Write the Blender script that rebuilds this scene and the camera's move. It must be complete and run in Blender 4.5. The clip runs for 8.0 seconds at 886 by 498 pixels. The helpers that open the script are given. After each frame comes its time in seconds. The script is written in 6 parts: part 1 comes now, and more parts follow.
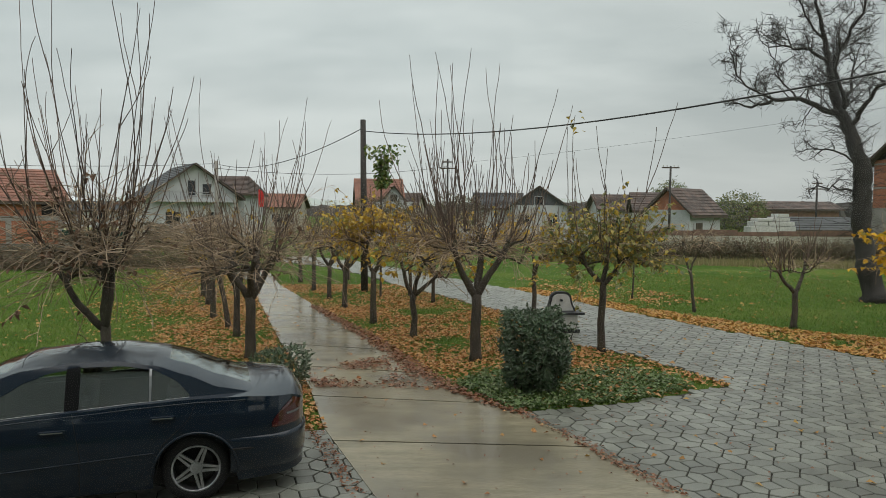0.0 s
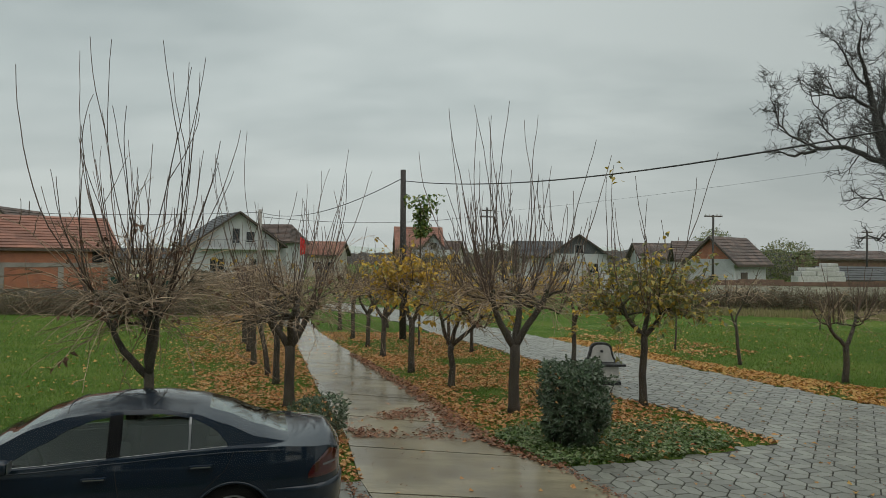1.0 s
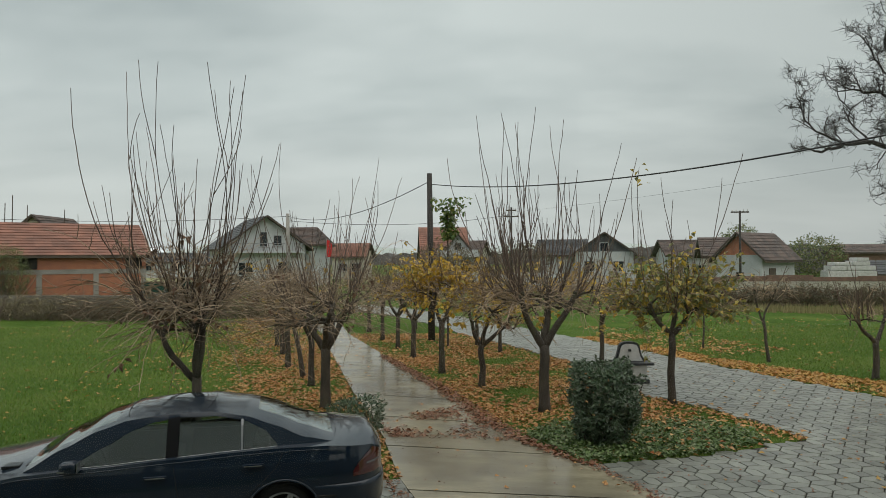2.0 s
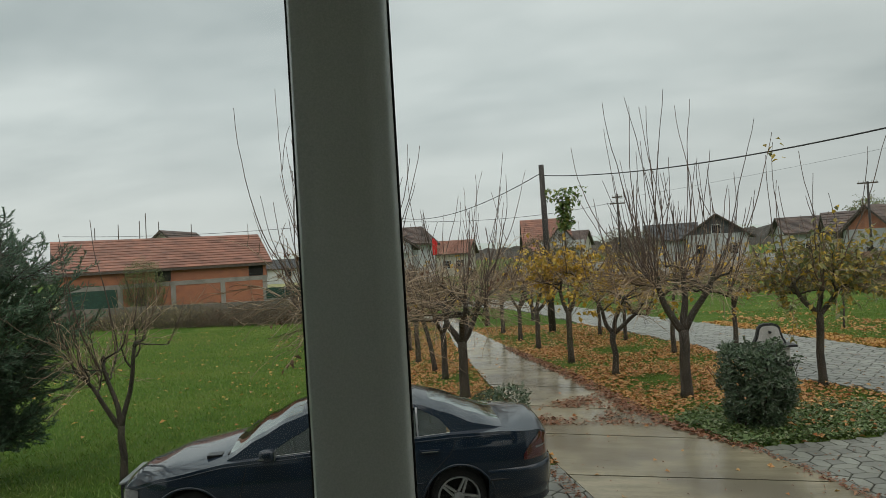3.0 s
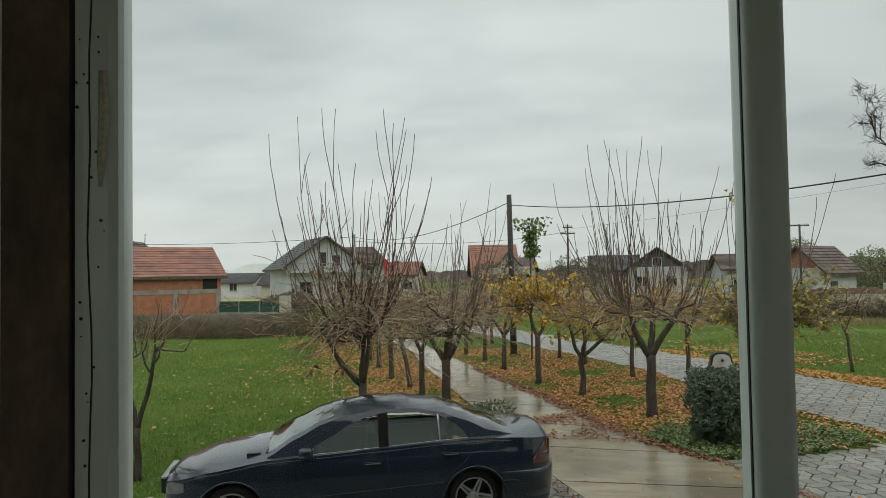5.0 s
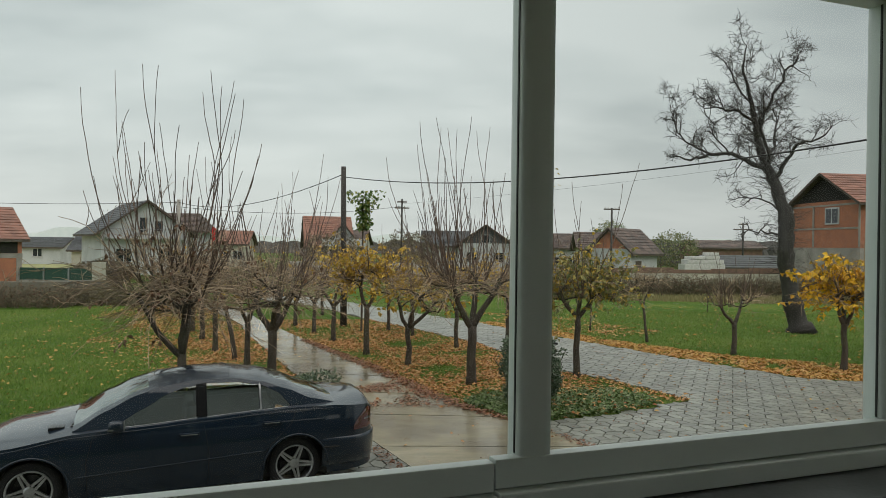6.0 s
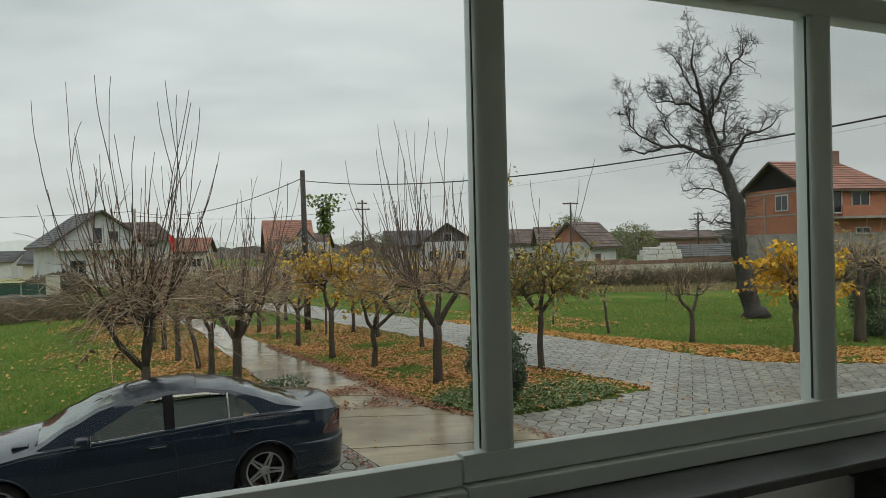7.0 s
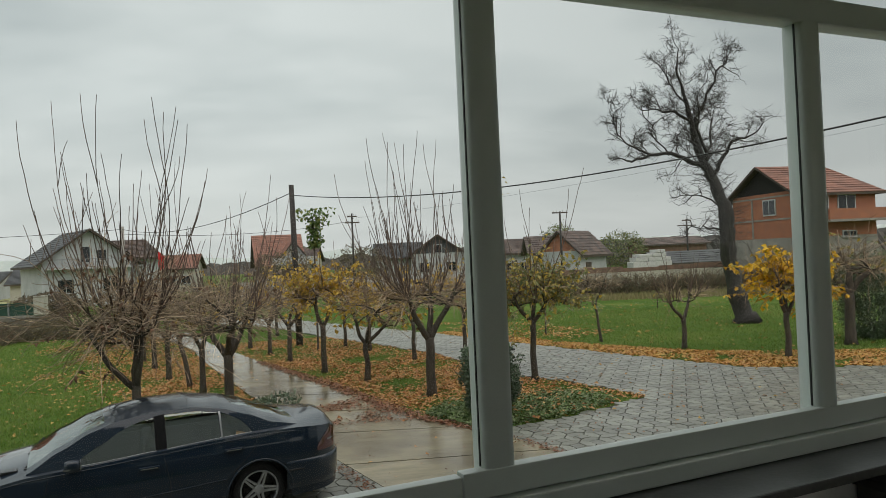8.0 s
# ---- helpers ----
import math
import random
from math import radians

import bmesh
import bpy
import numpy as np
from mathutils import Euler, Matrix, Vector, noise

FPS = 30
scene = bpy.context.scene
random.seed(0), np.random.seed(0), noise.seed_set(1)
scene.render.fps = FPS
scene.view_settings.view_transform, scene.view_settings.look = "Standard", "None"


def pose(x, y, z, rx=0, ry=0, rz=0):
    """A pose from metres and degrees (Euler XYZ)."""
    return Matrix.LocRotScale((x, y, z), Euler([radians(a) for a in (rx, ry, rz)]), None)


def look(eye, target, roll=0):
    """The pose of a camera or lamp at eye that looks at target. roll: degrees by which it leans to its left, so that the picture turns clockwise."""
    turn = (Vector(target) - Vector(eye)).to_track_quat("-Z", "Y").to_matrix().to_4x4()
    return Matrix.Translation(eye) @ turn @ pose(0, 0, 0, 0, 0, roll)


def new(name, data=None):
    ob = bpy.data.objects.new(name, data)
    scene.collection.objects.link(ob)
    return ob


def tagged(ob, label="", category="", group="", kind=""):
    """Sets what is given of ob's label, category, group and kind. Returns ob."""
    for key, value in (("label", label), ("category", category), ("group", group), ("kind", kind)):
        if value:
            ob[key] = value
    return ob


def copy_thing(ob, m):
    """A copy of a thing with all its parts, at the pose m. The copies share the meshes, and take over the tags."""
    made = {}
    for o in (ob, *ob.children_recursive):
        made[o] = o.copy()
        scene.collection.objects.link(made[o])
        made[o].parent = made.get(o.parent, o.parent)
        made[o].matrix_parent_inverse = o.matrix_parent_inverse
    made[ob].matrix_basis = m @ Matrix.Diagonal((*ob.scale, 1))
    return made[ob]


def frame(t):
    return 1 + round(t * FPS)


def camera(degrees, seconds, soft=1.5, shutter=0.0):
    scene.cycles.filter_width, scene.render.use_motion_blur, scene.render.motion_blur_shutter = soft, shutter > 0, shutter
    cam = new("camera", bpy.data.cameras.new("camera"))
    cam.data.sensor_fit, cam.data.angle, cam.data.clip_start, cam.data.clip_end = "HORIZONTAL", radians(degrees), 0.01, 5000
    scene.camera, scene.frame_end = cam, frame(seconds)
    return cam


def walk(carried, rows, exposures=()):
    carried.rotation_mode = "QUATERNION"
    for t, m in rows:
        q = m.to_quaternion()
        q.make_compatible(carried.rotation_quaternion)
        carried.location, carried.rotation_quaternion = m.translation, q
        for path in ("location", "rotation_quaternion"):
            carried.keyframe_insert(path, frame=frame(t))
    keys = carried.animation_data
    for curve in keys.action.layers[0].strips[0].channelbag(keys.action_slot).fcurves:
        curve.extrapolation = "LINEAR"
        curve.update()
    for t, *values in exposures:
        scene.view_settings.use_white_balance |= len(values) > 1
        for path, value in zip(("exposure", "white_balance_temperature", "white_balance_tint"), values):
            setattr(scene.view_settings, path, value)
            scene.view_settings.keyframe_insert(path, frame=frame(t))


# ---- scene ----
cam = camera(63.9, 8.0, soft=0.65)
PATH = [
    (0, (0.754, 1.05, 2.922), (0.748, 3.047, 2.809), 0.5),
    (0.5, (0.747, 1.038, 2.923), (0.705, 3.035, 2.821), 0.3),
    (1, (0.775, 1.014, 2.960), (0.657, 3.01, 2.980), 0.7),
    (2.5, (0.461, 0.46, 3.058), (0.194, 2.442, 3.074), -1.7),
    (3, (0.081, 0.324, 3.020), (-0.375, 2.271, 3.033), -3.4),
    (3.5, (-0.219, 0.069, 3.033), (-0.869, 1.959, 3.109), -3.5),
    (4, (-0.422, -0.221, 3.048), (-1.068, 1.669, 3.136), -3.9),
    (4.2, (-0.509, -0.356, 3.052), (-1.122, 1.545, 3.148), -3.9),
    (5.3, (-0.738, -0.911, 3.078), (-0.861, 1.084, 3.137), 0.6),
    (5.5, (-0.713, -0.947, 3.079), (-0.721, 1.052, 3.136), 1.4),
    (6, (-0.619, -0.973, 3.058), (-0.451, 1.019, 3.049), 0.7),
    (6.5, (-0.622, -1.043, 3.073), (-0.401, 0.945, 3.045), -0.2),
    (7, (-0.634, -1.1, 3.094), (-0.36, 0.881, 3.081), -1.4),
    (7.5, (-0.624, -1.059, 3.088), (-0.254, 0.906, 3.092), -2.2),
    (8, (-0.643, -1.069, 3.105), (-0.341, 0.907, 3.123), -2.6),
]
walk(cam, [(t, look(eye, target, roll)) for t, eye, target, roll in PATH], ((0, 0.33, 6650, 11), (1.0, 0.14, 6600, 10), (2.5, 0.28, 6650, 10), (3.5, 0.26, 6650, 10), (4.2, 0.33, 6650, 10), (5.5, 0.43, 6700, 10), (6.5, 0.43, 6700, 11), (7.5, 0.37, 6700, 12), (8, 0.37, 6700, 12)))


# ---- light ----
world = bpy.data.worlds.new("overcast_sky")
scene.world = world
world.use_nodes = True
wn, wl = world.node_tree.nodes, world.node_tree.links
wn.clear()
w_out = wn.new("ShaderNodeOutputWorld")
w_bg = wn.new("ShaderNodeBackground")
w_sky = wn.new("ShaderNodeTexSky")
w_sky.sky_type, w_sky.sun_disc = "NISHITA", False
w_sky.sun_elevation, w_sky.sun_rotation = radians(28), radians(150)
w_sky.air_density, w_sky.dust_density = 1.0, 4.0
w_co = wn.new("ShaderNodeTexCoord")
w_sep = wn.new("ShaderNodeSeparateXYZ")
w_add = wn.new("ShaderNodeMath"); w_add.operation = "ADD"; w_add.inputs[1].default_value = 0.22
w_max = wn.new("ShaderNodeMath"); w_max.operation = "MAXIMUM"; w_max.inputs[1].default_value = 0.05
w_div = wn.new("ShaderNodeVectorMath"); w_div.operation = "DIVIDE"
w_cmb = wn.new("ShaderNodeCombineXYZ")
w_map = wn.new("ShaderNodeMapping"); w_map.inputs["Scale"].default_value = (0.9, 1.5, 1.0); w_map.inputs["Rotation"].default_value = (0, 0, 0.5)
w_noise = wn.new("ShaderNodeTexNoise")
w_noise.inputs["Scale"].default_value, w_noise.inputs["Detail"].default_value = 1.1, 5.0
w_noise.inputs["Roughness"].default_value = 0.5
w_ramp = wn.new("ShaderNodeValToRGB")
w_ramp.color_ramp.elements[0].position, w_ramp.color_ramp.elements[0].color = 0.34, (0.37, 0.43, 0.43, 1)
w_ramp.color_ramp.elements[1].position, w_ramp.color_ramp.elements[1].color = 0.62, (0.555, 0.62, 0.61, 1)
w_hor = wn.new("ShaderNodeMapRange")
w_hor.inputs["From Min"].default_value, w_hor.inputs["From Max"].default_value = 0.02, 0.22
w_hor.inputs["To Min"].default_value, w_hor.inputs["To Max"].default_value = 0.75, 0.0
w_mixh = wn.new("ShaderNodeMixRGB"); w_mixh.inputs[2].default_value = (0.525, 0.57, 0.56, 1)
w_mul = wn.new("ShaderNodeMixRGB"); w_mul.blend_type = "MULTIPLY"; w_mul.inputs[0].default_value = 1.0; w_mul.inputs[2].default_value = (0.1, 0.1, 0.1, 1)
w_mix = wn.new("ShaderNodeMixRGB"); w_mix.inputs[0].default_value = 0.94
wl.new(w_co.outputs["Generated"], w_sep.inputs[0])
wl.new(w_sep.outputs["Z"], w_add.inputs[0]); wl.new(w_add.outputs[0], w_max.inputs[0])
for k in "XYZ":
    wl.new(w_max.outputs[0], w_cmb.inputs[k])
wl.new(w_co.outputs["Generated"], w_div.inputs[0]); wl.new(w_cmb.outputs[0], w_div.inputs[1])
wl.new(w_div.outputs[0], w_map.inputs["Vector"]); wl.new(w_map.outputs[0], w_noise.inputs["Vector"])
wl.new(w_noise.outputs["Fac"], w_ramp.inputs[0])
wl.new(w_sep.outputs["Z"], w_hor.inputs["Value"])
wl.new(w_hor.outputs[0], w_mixh.inputs[0]); wl.new(w_ramp.outputs[0], w_mixh.inputs[1])
wl.new(w_sky.outputs[0], w_mul.inputs[1])
wl.new(w_mul.outputs[0], w_mix.inputs[1]); wl.new(w_mixh.outputs[0], w_mix.inputs[2])
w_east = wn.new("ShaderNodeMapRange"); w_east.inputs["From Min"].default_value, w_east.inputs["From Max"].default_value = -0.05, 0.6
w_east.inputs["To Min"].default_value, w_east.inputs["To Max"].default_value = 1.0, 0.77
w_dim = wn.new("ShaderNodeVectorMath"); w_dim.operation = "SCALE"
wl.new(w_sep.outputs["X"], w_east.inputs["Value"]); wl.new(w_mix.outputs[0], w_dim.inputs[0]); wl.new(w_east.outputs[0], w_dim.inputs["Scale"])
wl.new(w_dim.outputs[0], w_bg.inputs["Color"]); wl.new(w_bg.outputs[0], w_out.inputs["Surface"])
w_bg.inputs["Strength"].default_value = 1.0

sun = new("sun", bpy.data.lights.new("sun", "SUN"))
sun.data.energy, sun.data.angle, sun.data.color = 1.4, radians(100), (1.0, 0.97, 0.92)
sun.matrix_world = look((0, 0, 40), (-8, 14, 0))


# ---- materials ----
def material(name, base, rough=0.6, metal=0.0, second=None, scale=8.0, fine=60.0, bump=0.15, depth=0.01, spec=0.5, per_object=0.0, island=0.0, stretch=(1, 1, 1), coat=0.0, lo=0.35, hi=0.65, patch=None, patch_scale=0.6, patch_lo=0.45, patch_hi=0.6, rough2=None):
    """Two-scale noise between base and second, an optional large patch colour, fine relief."""
    m = bpy.data.materials.new(name)
    m.use_nodes = True
    n, l = m.node_tree.nodes, m.node_tree.links
    b = n["Principled BSDF"]
    b.inputs["Roughness"].default_value, b.inputs["Metallic"].default_value = rough, metal
    b.inputs["Specular IOR Level"].default_value = spec
    b.inputs["Coat Weight"].default_value, b.inputs["Coat Roughness"].default_value = coat, 0.05
    b.inputs["Coat IOR"].default_value = 1.5
    co = n.new("ShaderNodeTexCoord")
    mp = n.new("ShaderNodeMapping"); mp.inputs["Scale"].default_value = stretch
    geo = n.new("ShaderNodeNewGeometry")
    l.new(geo.outputs["Position"], mp.inputs["Vector"])
    big = n.new("ShaderNodeTexNoise"); big.inputs["Scale"].default_value, big.inputs["Detail"].default_value = scale, 4.0
    small = n.new("ShaderNodeTexNoise"); small.inputs["Scale"].default_value, small.inputs["Detail"].default_value = fine, 3.0
    l.new(mp.outputs[0], big.inputs["Vector"]); l.new(mp.outputs[0], small.inputs["Vector"])
    second = second or tuple(c * 0.7 for c in base)
    ramp = n.new("ShaderNodeValToRGB")
    ramp.color_ramp.elements[0].position, ramp.color_ramp.elements[0].color = lo, (*second, 1)
    ramp.color_ramp.elements[1].position, ramp.color_ramp.elements[1].color = hi, (*base, 1)
    l.new(big.outputs["Fac"], ramp.inputs[0])
    mix = n.new("ShaderNodeMixRGB"); mix.blend_type = "OVERLAY"; mix.inputs[0].default_value = 0.35
    l.new(ramp.outputs[0], mix.inputs[1]); l.new(small.outputs["Fac"], mix.inputs[2])
    out = mix.outputs[0]
    if patch:
        pn = n.new("ShaderNodeTexNoise"); pn.inputs["Scale"].default_value, pn.inputs["Detail"].default_value = patch_scale, 3.0
        l.new(geo.outputs["Position"], pn.inputs["Vector"])
        pr = n.new("ShaderNodeMapRange"); pr.inputs["From Min"].default_value, pr.inputs["From Max"].default_value = patch_lo, patch_hi
        l.new(pn.outputs["Fac"], pr.inputs["Value"])
        pm = n.new("ShaderNodeMixRGB"); pm.inputs[2].default_value = (*patch, 1)
        l.new(pr.outputs[0], pm.inputs[0]); l.new(out, pm.inputs[1])
        out = pm.outputs[0]
        if rough2 is not None:
            rr = n.new("ShaderNodeMapRange"); rr.inputs["To Min"].default_value, rr.inputs["To Max"].default_value = rough, rough2
            l.new(pr.outputs[0], rr.inputs["Value"]); l.new(rr.outputs[0], b.inputs["Roughness"])
    if per_object or island:
        hsv = n.new("ShaderNodeHueSaturation")
        src = n.new("ShaderNodeObjectInfo").outputs["Random"] if per_object else geo.outputs["Random Per Island"]
        amount = per_object or island
        mr = n.new("ShaderNodeMapRange"); mr.inputs["To Min"].default_value, mr.inputs["To Max"].default_value = 1 - amount, 1 + amount
        l.new(src, mr.inputs["Value"]); l.new(mr.outputs[0], hsv.inputs["Value"]); l.new(out, hsv.inputs["Color"])
        out = hsv.outputs[0]
    l.new(out, b.inputs["Base Color"])
    if bump:
        bp = n.new("ShaderNodeBump"); bp.inputs["Strength"].default_value, bp.inputs["Distance"].default_value = bump, depth
        l.new(small.outputs["Fac"], bp.inputs["Height"]); l.new(bp.outputs[0], b.inputs["Normal"])
    return m


def leafy(name, colours, rough=0.55, through_light=0.25):
    """Leaves: each leaf takes one of the colours; light passes through a little."""
    m = bpy.data.materials.new(name)
    m.use_nodes = True
    n, l = m.node_tree.nodes, m.node_tree.links
    b = n["Principled BSDF"]
    geo = n.new("ShaderNodeNewGeometry")
    ramp = n.new("ShaderNodeValToRGB")
    ramp.color_ramp.interpolation = "LINEAR"
    while len(ramp.color_ramp.elements) < len(colours):
        ramp.color_ramp.elements.new(0.5)
    for i, (e, c) in enumerate(zip(ramp.color_ramp.elements, colours)):
        e.position, e.color = i / max(1, len(colours) - 1), (*c, 1)
    l.new(geo.outputs["Random Per Island"], ramp.inputs[0])
    l.new(ramp.outputs[0], b.inputs["Base Color"])
    b.inputs["Roughness"].default_value = rough
    if through_light:
        tr = n.new("ShaderNodeBsdfTranslucent"); l.new(ramp.outputs[0], tr.inputs["Color"])
        mx = n.new("ShaderNodeMixShader"); mx.inputs[0].default_value = through_light
        l.new(b.outputs[0], mx.inputs[1]); l.new(tr.outputs[0], mx.inputs[2]); l.new(mx.outputs[0], n["Material Output"].inputs["Surface"])
    return m


def pane_glass(name, tint=(1, 1, 1), clear=0.94, ior=1.3, mirror=0.0):
    """Thin glass: clear straight through, with a mirror share that grows at grazing angles."""
    m = bpy.data.materials.new(name)
    m.use_nodes = True
    n, l = m.node_tree.nodes, m.node_tree.links
    n.remove(n["Principled BSDF"])
    tr = n.new("ShaderNodeBsdfTransparent"); tr.inputs["Color"].default_value = (*[c * clear for c in tint], 1)
    gl = n.new("ShaderNodeBsdfGlossy"); gl.inputs["Roughness"].default_value = 0.02; gl.inputs["Color"].default_value = (0.9, 0.95, 0.93, 1)
    fr = n.new("ShaderNodeFresnel"); fr.inputs["IOR"].default_value = ior
    mx = n.new("ShaderNodeMixShader")
    mx.inputs[0].default_value = mirror
    if not mirror:
        l.new(fr.outputs[0], mx.inputs[0])
    l.new(tr.outputs[0], mx.inputs[1]); l.new(gl.outputs[0], mx.inputs[2])
    l.new(mx.outputs[0], n["Material Output"].inputs["Surface"])
    return m


M_GRASS = material("lawn_turf", (0.075, 0.14, 0.02), 0.9, spec=0.1, second=(0.05, 0.10, 0.014), scale=2.2, fine=90, bump=0.6, depth=0.03, patch=(0.125, 0.17, 0.034), patch_scale=0.35, patch_lo=0.45, patch_hi=0.7)
M_FIELD = material("stubble_field", (0.34, 0.33, 0.15), 0.9, second=(0.25, 0.26, 0.11), scale=0.3, fine=5, bump=0.2)
M_BLADE = leafy("grass_blades", [(0.09, 0.17, 0.024), (0.15, 0.255, 0.042), (0.205, 0.30, 0.062), (0.27, 0.30, 0.095)], 0.55, 0.3)
M_CONCRETE = material("wet_concrete", (0.36, 0.32, 0.222), 0.22, second=(0.26, 0.232, 0.158), scale=0.9, fine=13, bump=0.5, depth=0.004, stretch=(1.2, 5.0, 1), patch=(0.195, 0.174, 0.13), patch_scale=0.6, patch_lo=0.40, patch_hi=0.62, rough2=0.06, per_object=0.06)
M_PAVER_SQ = material("grey_square_paver", (0.225, 0.23, 0.20), 0.36, second=(0.15, 0.153, 0.132), scale=1.3, fine=110, bump=0.2, depth=0.004, per_object=0.16)
M_PAVER = material("grey_paver", (0.255, 0.262, 0.225), 0.36, second=(0.17, 0.174, 0.148), scale=1.3, fine=110, bump=0.2, depth=0.004, per_object=0.18)
M_PAVER_FAR = material("grey_paver_far", (0.25, 0.257, 0.22), 0.36, second=(0.165, 0.169, 0.144), scale=1.3, fine=110, bump=0.2, depth=0.004, island=0.18)
M_BED = material("joint_sand", (0.062, 0.058, 0.046), 0.9, fine=120, bump=0.4)
M_BARK = material("grey_brown_bark", (0.092, 0.074, 0.056), 0.85, second=(0.042, 0.035, 0.028), scale=14, fine=90, bump=0.9, depth=0.012, stretch=(1, 1, 0.3), patch=(0.08, 0.08, 0.045), patch_scale=2.5, patch_lo=0.55, patch_hi=0.8)
M_BARK_OLD = material("dark_wet_bark", (0.045, 0.04, 0.035), 0.85, second=(0.022, 0.02, 0.018), scale=8, fine=60, bump=0.8, depth=0.02, stretch=(1, 1, 0.3))
M_SHOOT = material("dark_shoots", (0.13, 0.085, 0.062), 0.65, second=(0.085, 0.06, 0.048), scale=5, fine=60, bump=0.2, island=0.3)
M_DRIED = leafy("withered_leaves", [(0.16, 0.085, 0.05), (0.10, 0.06, 0.04), (0.22, 0.12, 0.07)], 0.8, 0.1)
M_GOLD = leafy("golden_leaves", [(0.75, 0.44, 0.015), (0.80, 0.52, 0.03), (0.62, 0.33, 0.02), (0.30, 0.30, 0.05)])
M_TWIG = material("light_brown_twigs", (0.40, 0.30, 0.20), 0.7, second=(0.20, 0.145, 0.10), scale=6, fine=60, bump=0.2, island=0.5)
M_LITTER = leafy("fallen_leaves", [(0.36, 0.125, 0.04), (0.54, 0.245, 0.08), (0.62, 0.35, 0.14), (0.43, 0.19, 0.07), (0.68, 0.43, 0.19), (0.58, 0.27, 0.06)], 0.5, 0.15)
M_WETLEAF = leafy("wet_brown_leaves", [(0.26, 0.10, 0.05), (0.34, 0.155, 0.08), (0.19, 0.085, 0.05), (0.42, 0.22, 0.11)], 0.35, 0.1)
M_LITTER_Y = leafy("fallen_yellow_leaves", [(0.52, 0.25, 0.06), (0.58, 0.35, 0.09), (0.42, 0.18, 0.06), (0.64, 0.43, 0.13), (0.48, 0.21, 0.07)], 0.5, 0.15)
M_YELLOW = leafy("yellow_leaves", [(0.56, 0.36, 0.04), (0.66, 0.46, 0.07), (0.50, 0.30, 0.04), (0.40, 0.35, 0.09)])
M_MIXED = leafy("green_yellow_leaves", [(0.12, 0.16, 0.07), (0.28, 0.27, 0.09), (0.60, 0.40, 0.05), (0.46, 0.37, 0.10), (0.17, 0.20, 0.10), (0.30, 0.30, 0.14)])
M_HEDGE = leafy("dark_evergreen_leaves", [(0.05, 0.09, 0.05), (0.085, 0.14, 0.07), (0.15, 0.20, 0.12), (0.11, 0.155, 0.105), (0.17, 0.19, 0.13)], 0.38, 0.2)
M_IVY = leafy("ground_ivy_leaves", [(0.06, 0.115, 0.035), (0.11, 0.18, 0.05), (0.17, 0.24, 0.08), (0.26, 0.29, 0.16)], 0.4, 0.15)
M_NEEDLE = leafy("conifer_needles", [(0.06, 0.12, 0.075), (0.09, 0.165, 0.10), (0.15, 0.22, 0.135)], 0.6, 0.2)
M_SCRUB = material("dry_scrub", (0.20, 0.165, 0.11), 0.9, second=(0.10, 0.085, 0.06), scale=2, fine=40, bump=0.3)
M_DRYGRASS = leafy("dry_grass", [(0.28, 0.23, 0.11), (0.20, 0.19, 0.08), (0.34, 0.28, 0.15)], 0.8, 0.1)
M_VINE = leafy("vine_leaves", [(0.06, 0.12, 0.03), (0.10, 0.17, 0.04), (0.22, 0.24, 0.05)])

M_WHITE = material("white_render", (0.53, 0.55, 0.56), 0.8, second=(0.42, 0.44, 0.45), scale=0.7, fine=20, bump=0.1)
M_CREAM = material("pale_render", (0.50, 0.48, 0.40), 0.85, second=(0.40, 0.385, 0.33), scale=0.6, fine=20, bump=0.1)
M_BLOCK = material("hollow_clay_block", (0.42, 0.17, 0.095), 0.85, second=(0.30, 0.125, 0.08), scale=2.5, fine=30, bump=0.3)
M_WALLOLD = material("mossy_old_concrete", (0.20, 0.185, 0.155), 0.9, second=(0.12, 0.115, 0.095), scale=0.9, fine=25, bump=0.3)
M_POLE = material("dark_weathered_pole", (0.06, 0.054, 0.048), 0.85, second=(0.035, 0.032, 0.03), scale=5, fine=40, bump=0.3, stretch=(1, 1, 0.2))
M_BLOCK_OLD = material("dark_clay_block", (0.21, 0.125, 0.095), 0.9, second=(0.15, 0.095, 0.075), scale=2.5, fine=30, bump=0.3)
M_MORTAR = material("raw_concrete", (0.33, 0.31, 0.28), 0.85, second=(0.22, 0.21, 0.19), scale=1.5, fine=30, bump=0.2)
M_TILE = material("red_clay_tile", (0.29, 0.135, 0.095), 0.7, second=(0.19, 0.095, 0.07), scale=1.2, fine=20, bump=0.2, island=0.2)
M_TILE_OLD = material("weathered_brown_tile", (0.135, 0.095, 0.08), 0.75, second=(0.075, 0.06, 0.054), scale=1.5, fine=20, bump=0.2, island=0.28)
M_TILE_DARK = material("dark_grey_tile", (0.085, 0.09, 0.095), 0.6, second=(0.055, 0.057, 0.06), scale=1.2, fine=20, bump=0.2, island=0.2)
M_WOOD = material("weathered_wood", (0.11, 0.085, 0.065), 0.8, second=(0.06, 0.048, 0.04), scale=6, fine=50, bump=0.3, stretch=(1, 1, 0.2))
M_DARKWIN = material("dark_window_glass", (0.03, 0.035, 0.04), 0.08, bump=0, fine=3)
# near-black that stands in for the shade inside open lofts
M_VOID = material("painted_loft_dark", (0.02, 0.018, 0.016), 0.9, fine=10)
M_METALGREY = material("galvanised_steel", (0.34, 0.35, 0.36), 0.45, metal=0.6, fine=30, bump=0.05)
M_GREENSHEET = material("dark_green_sheet_fence", (0.02, 0.07, 0.05), 0.5, fine=20, bump=0.05)
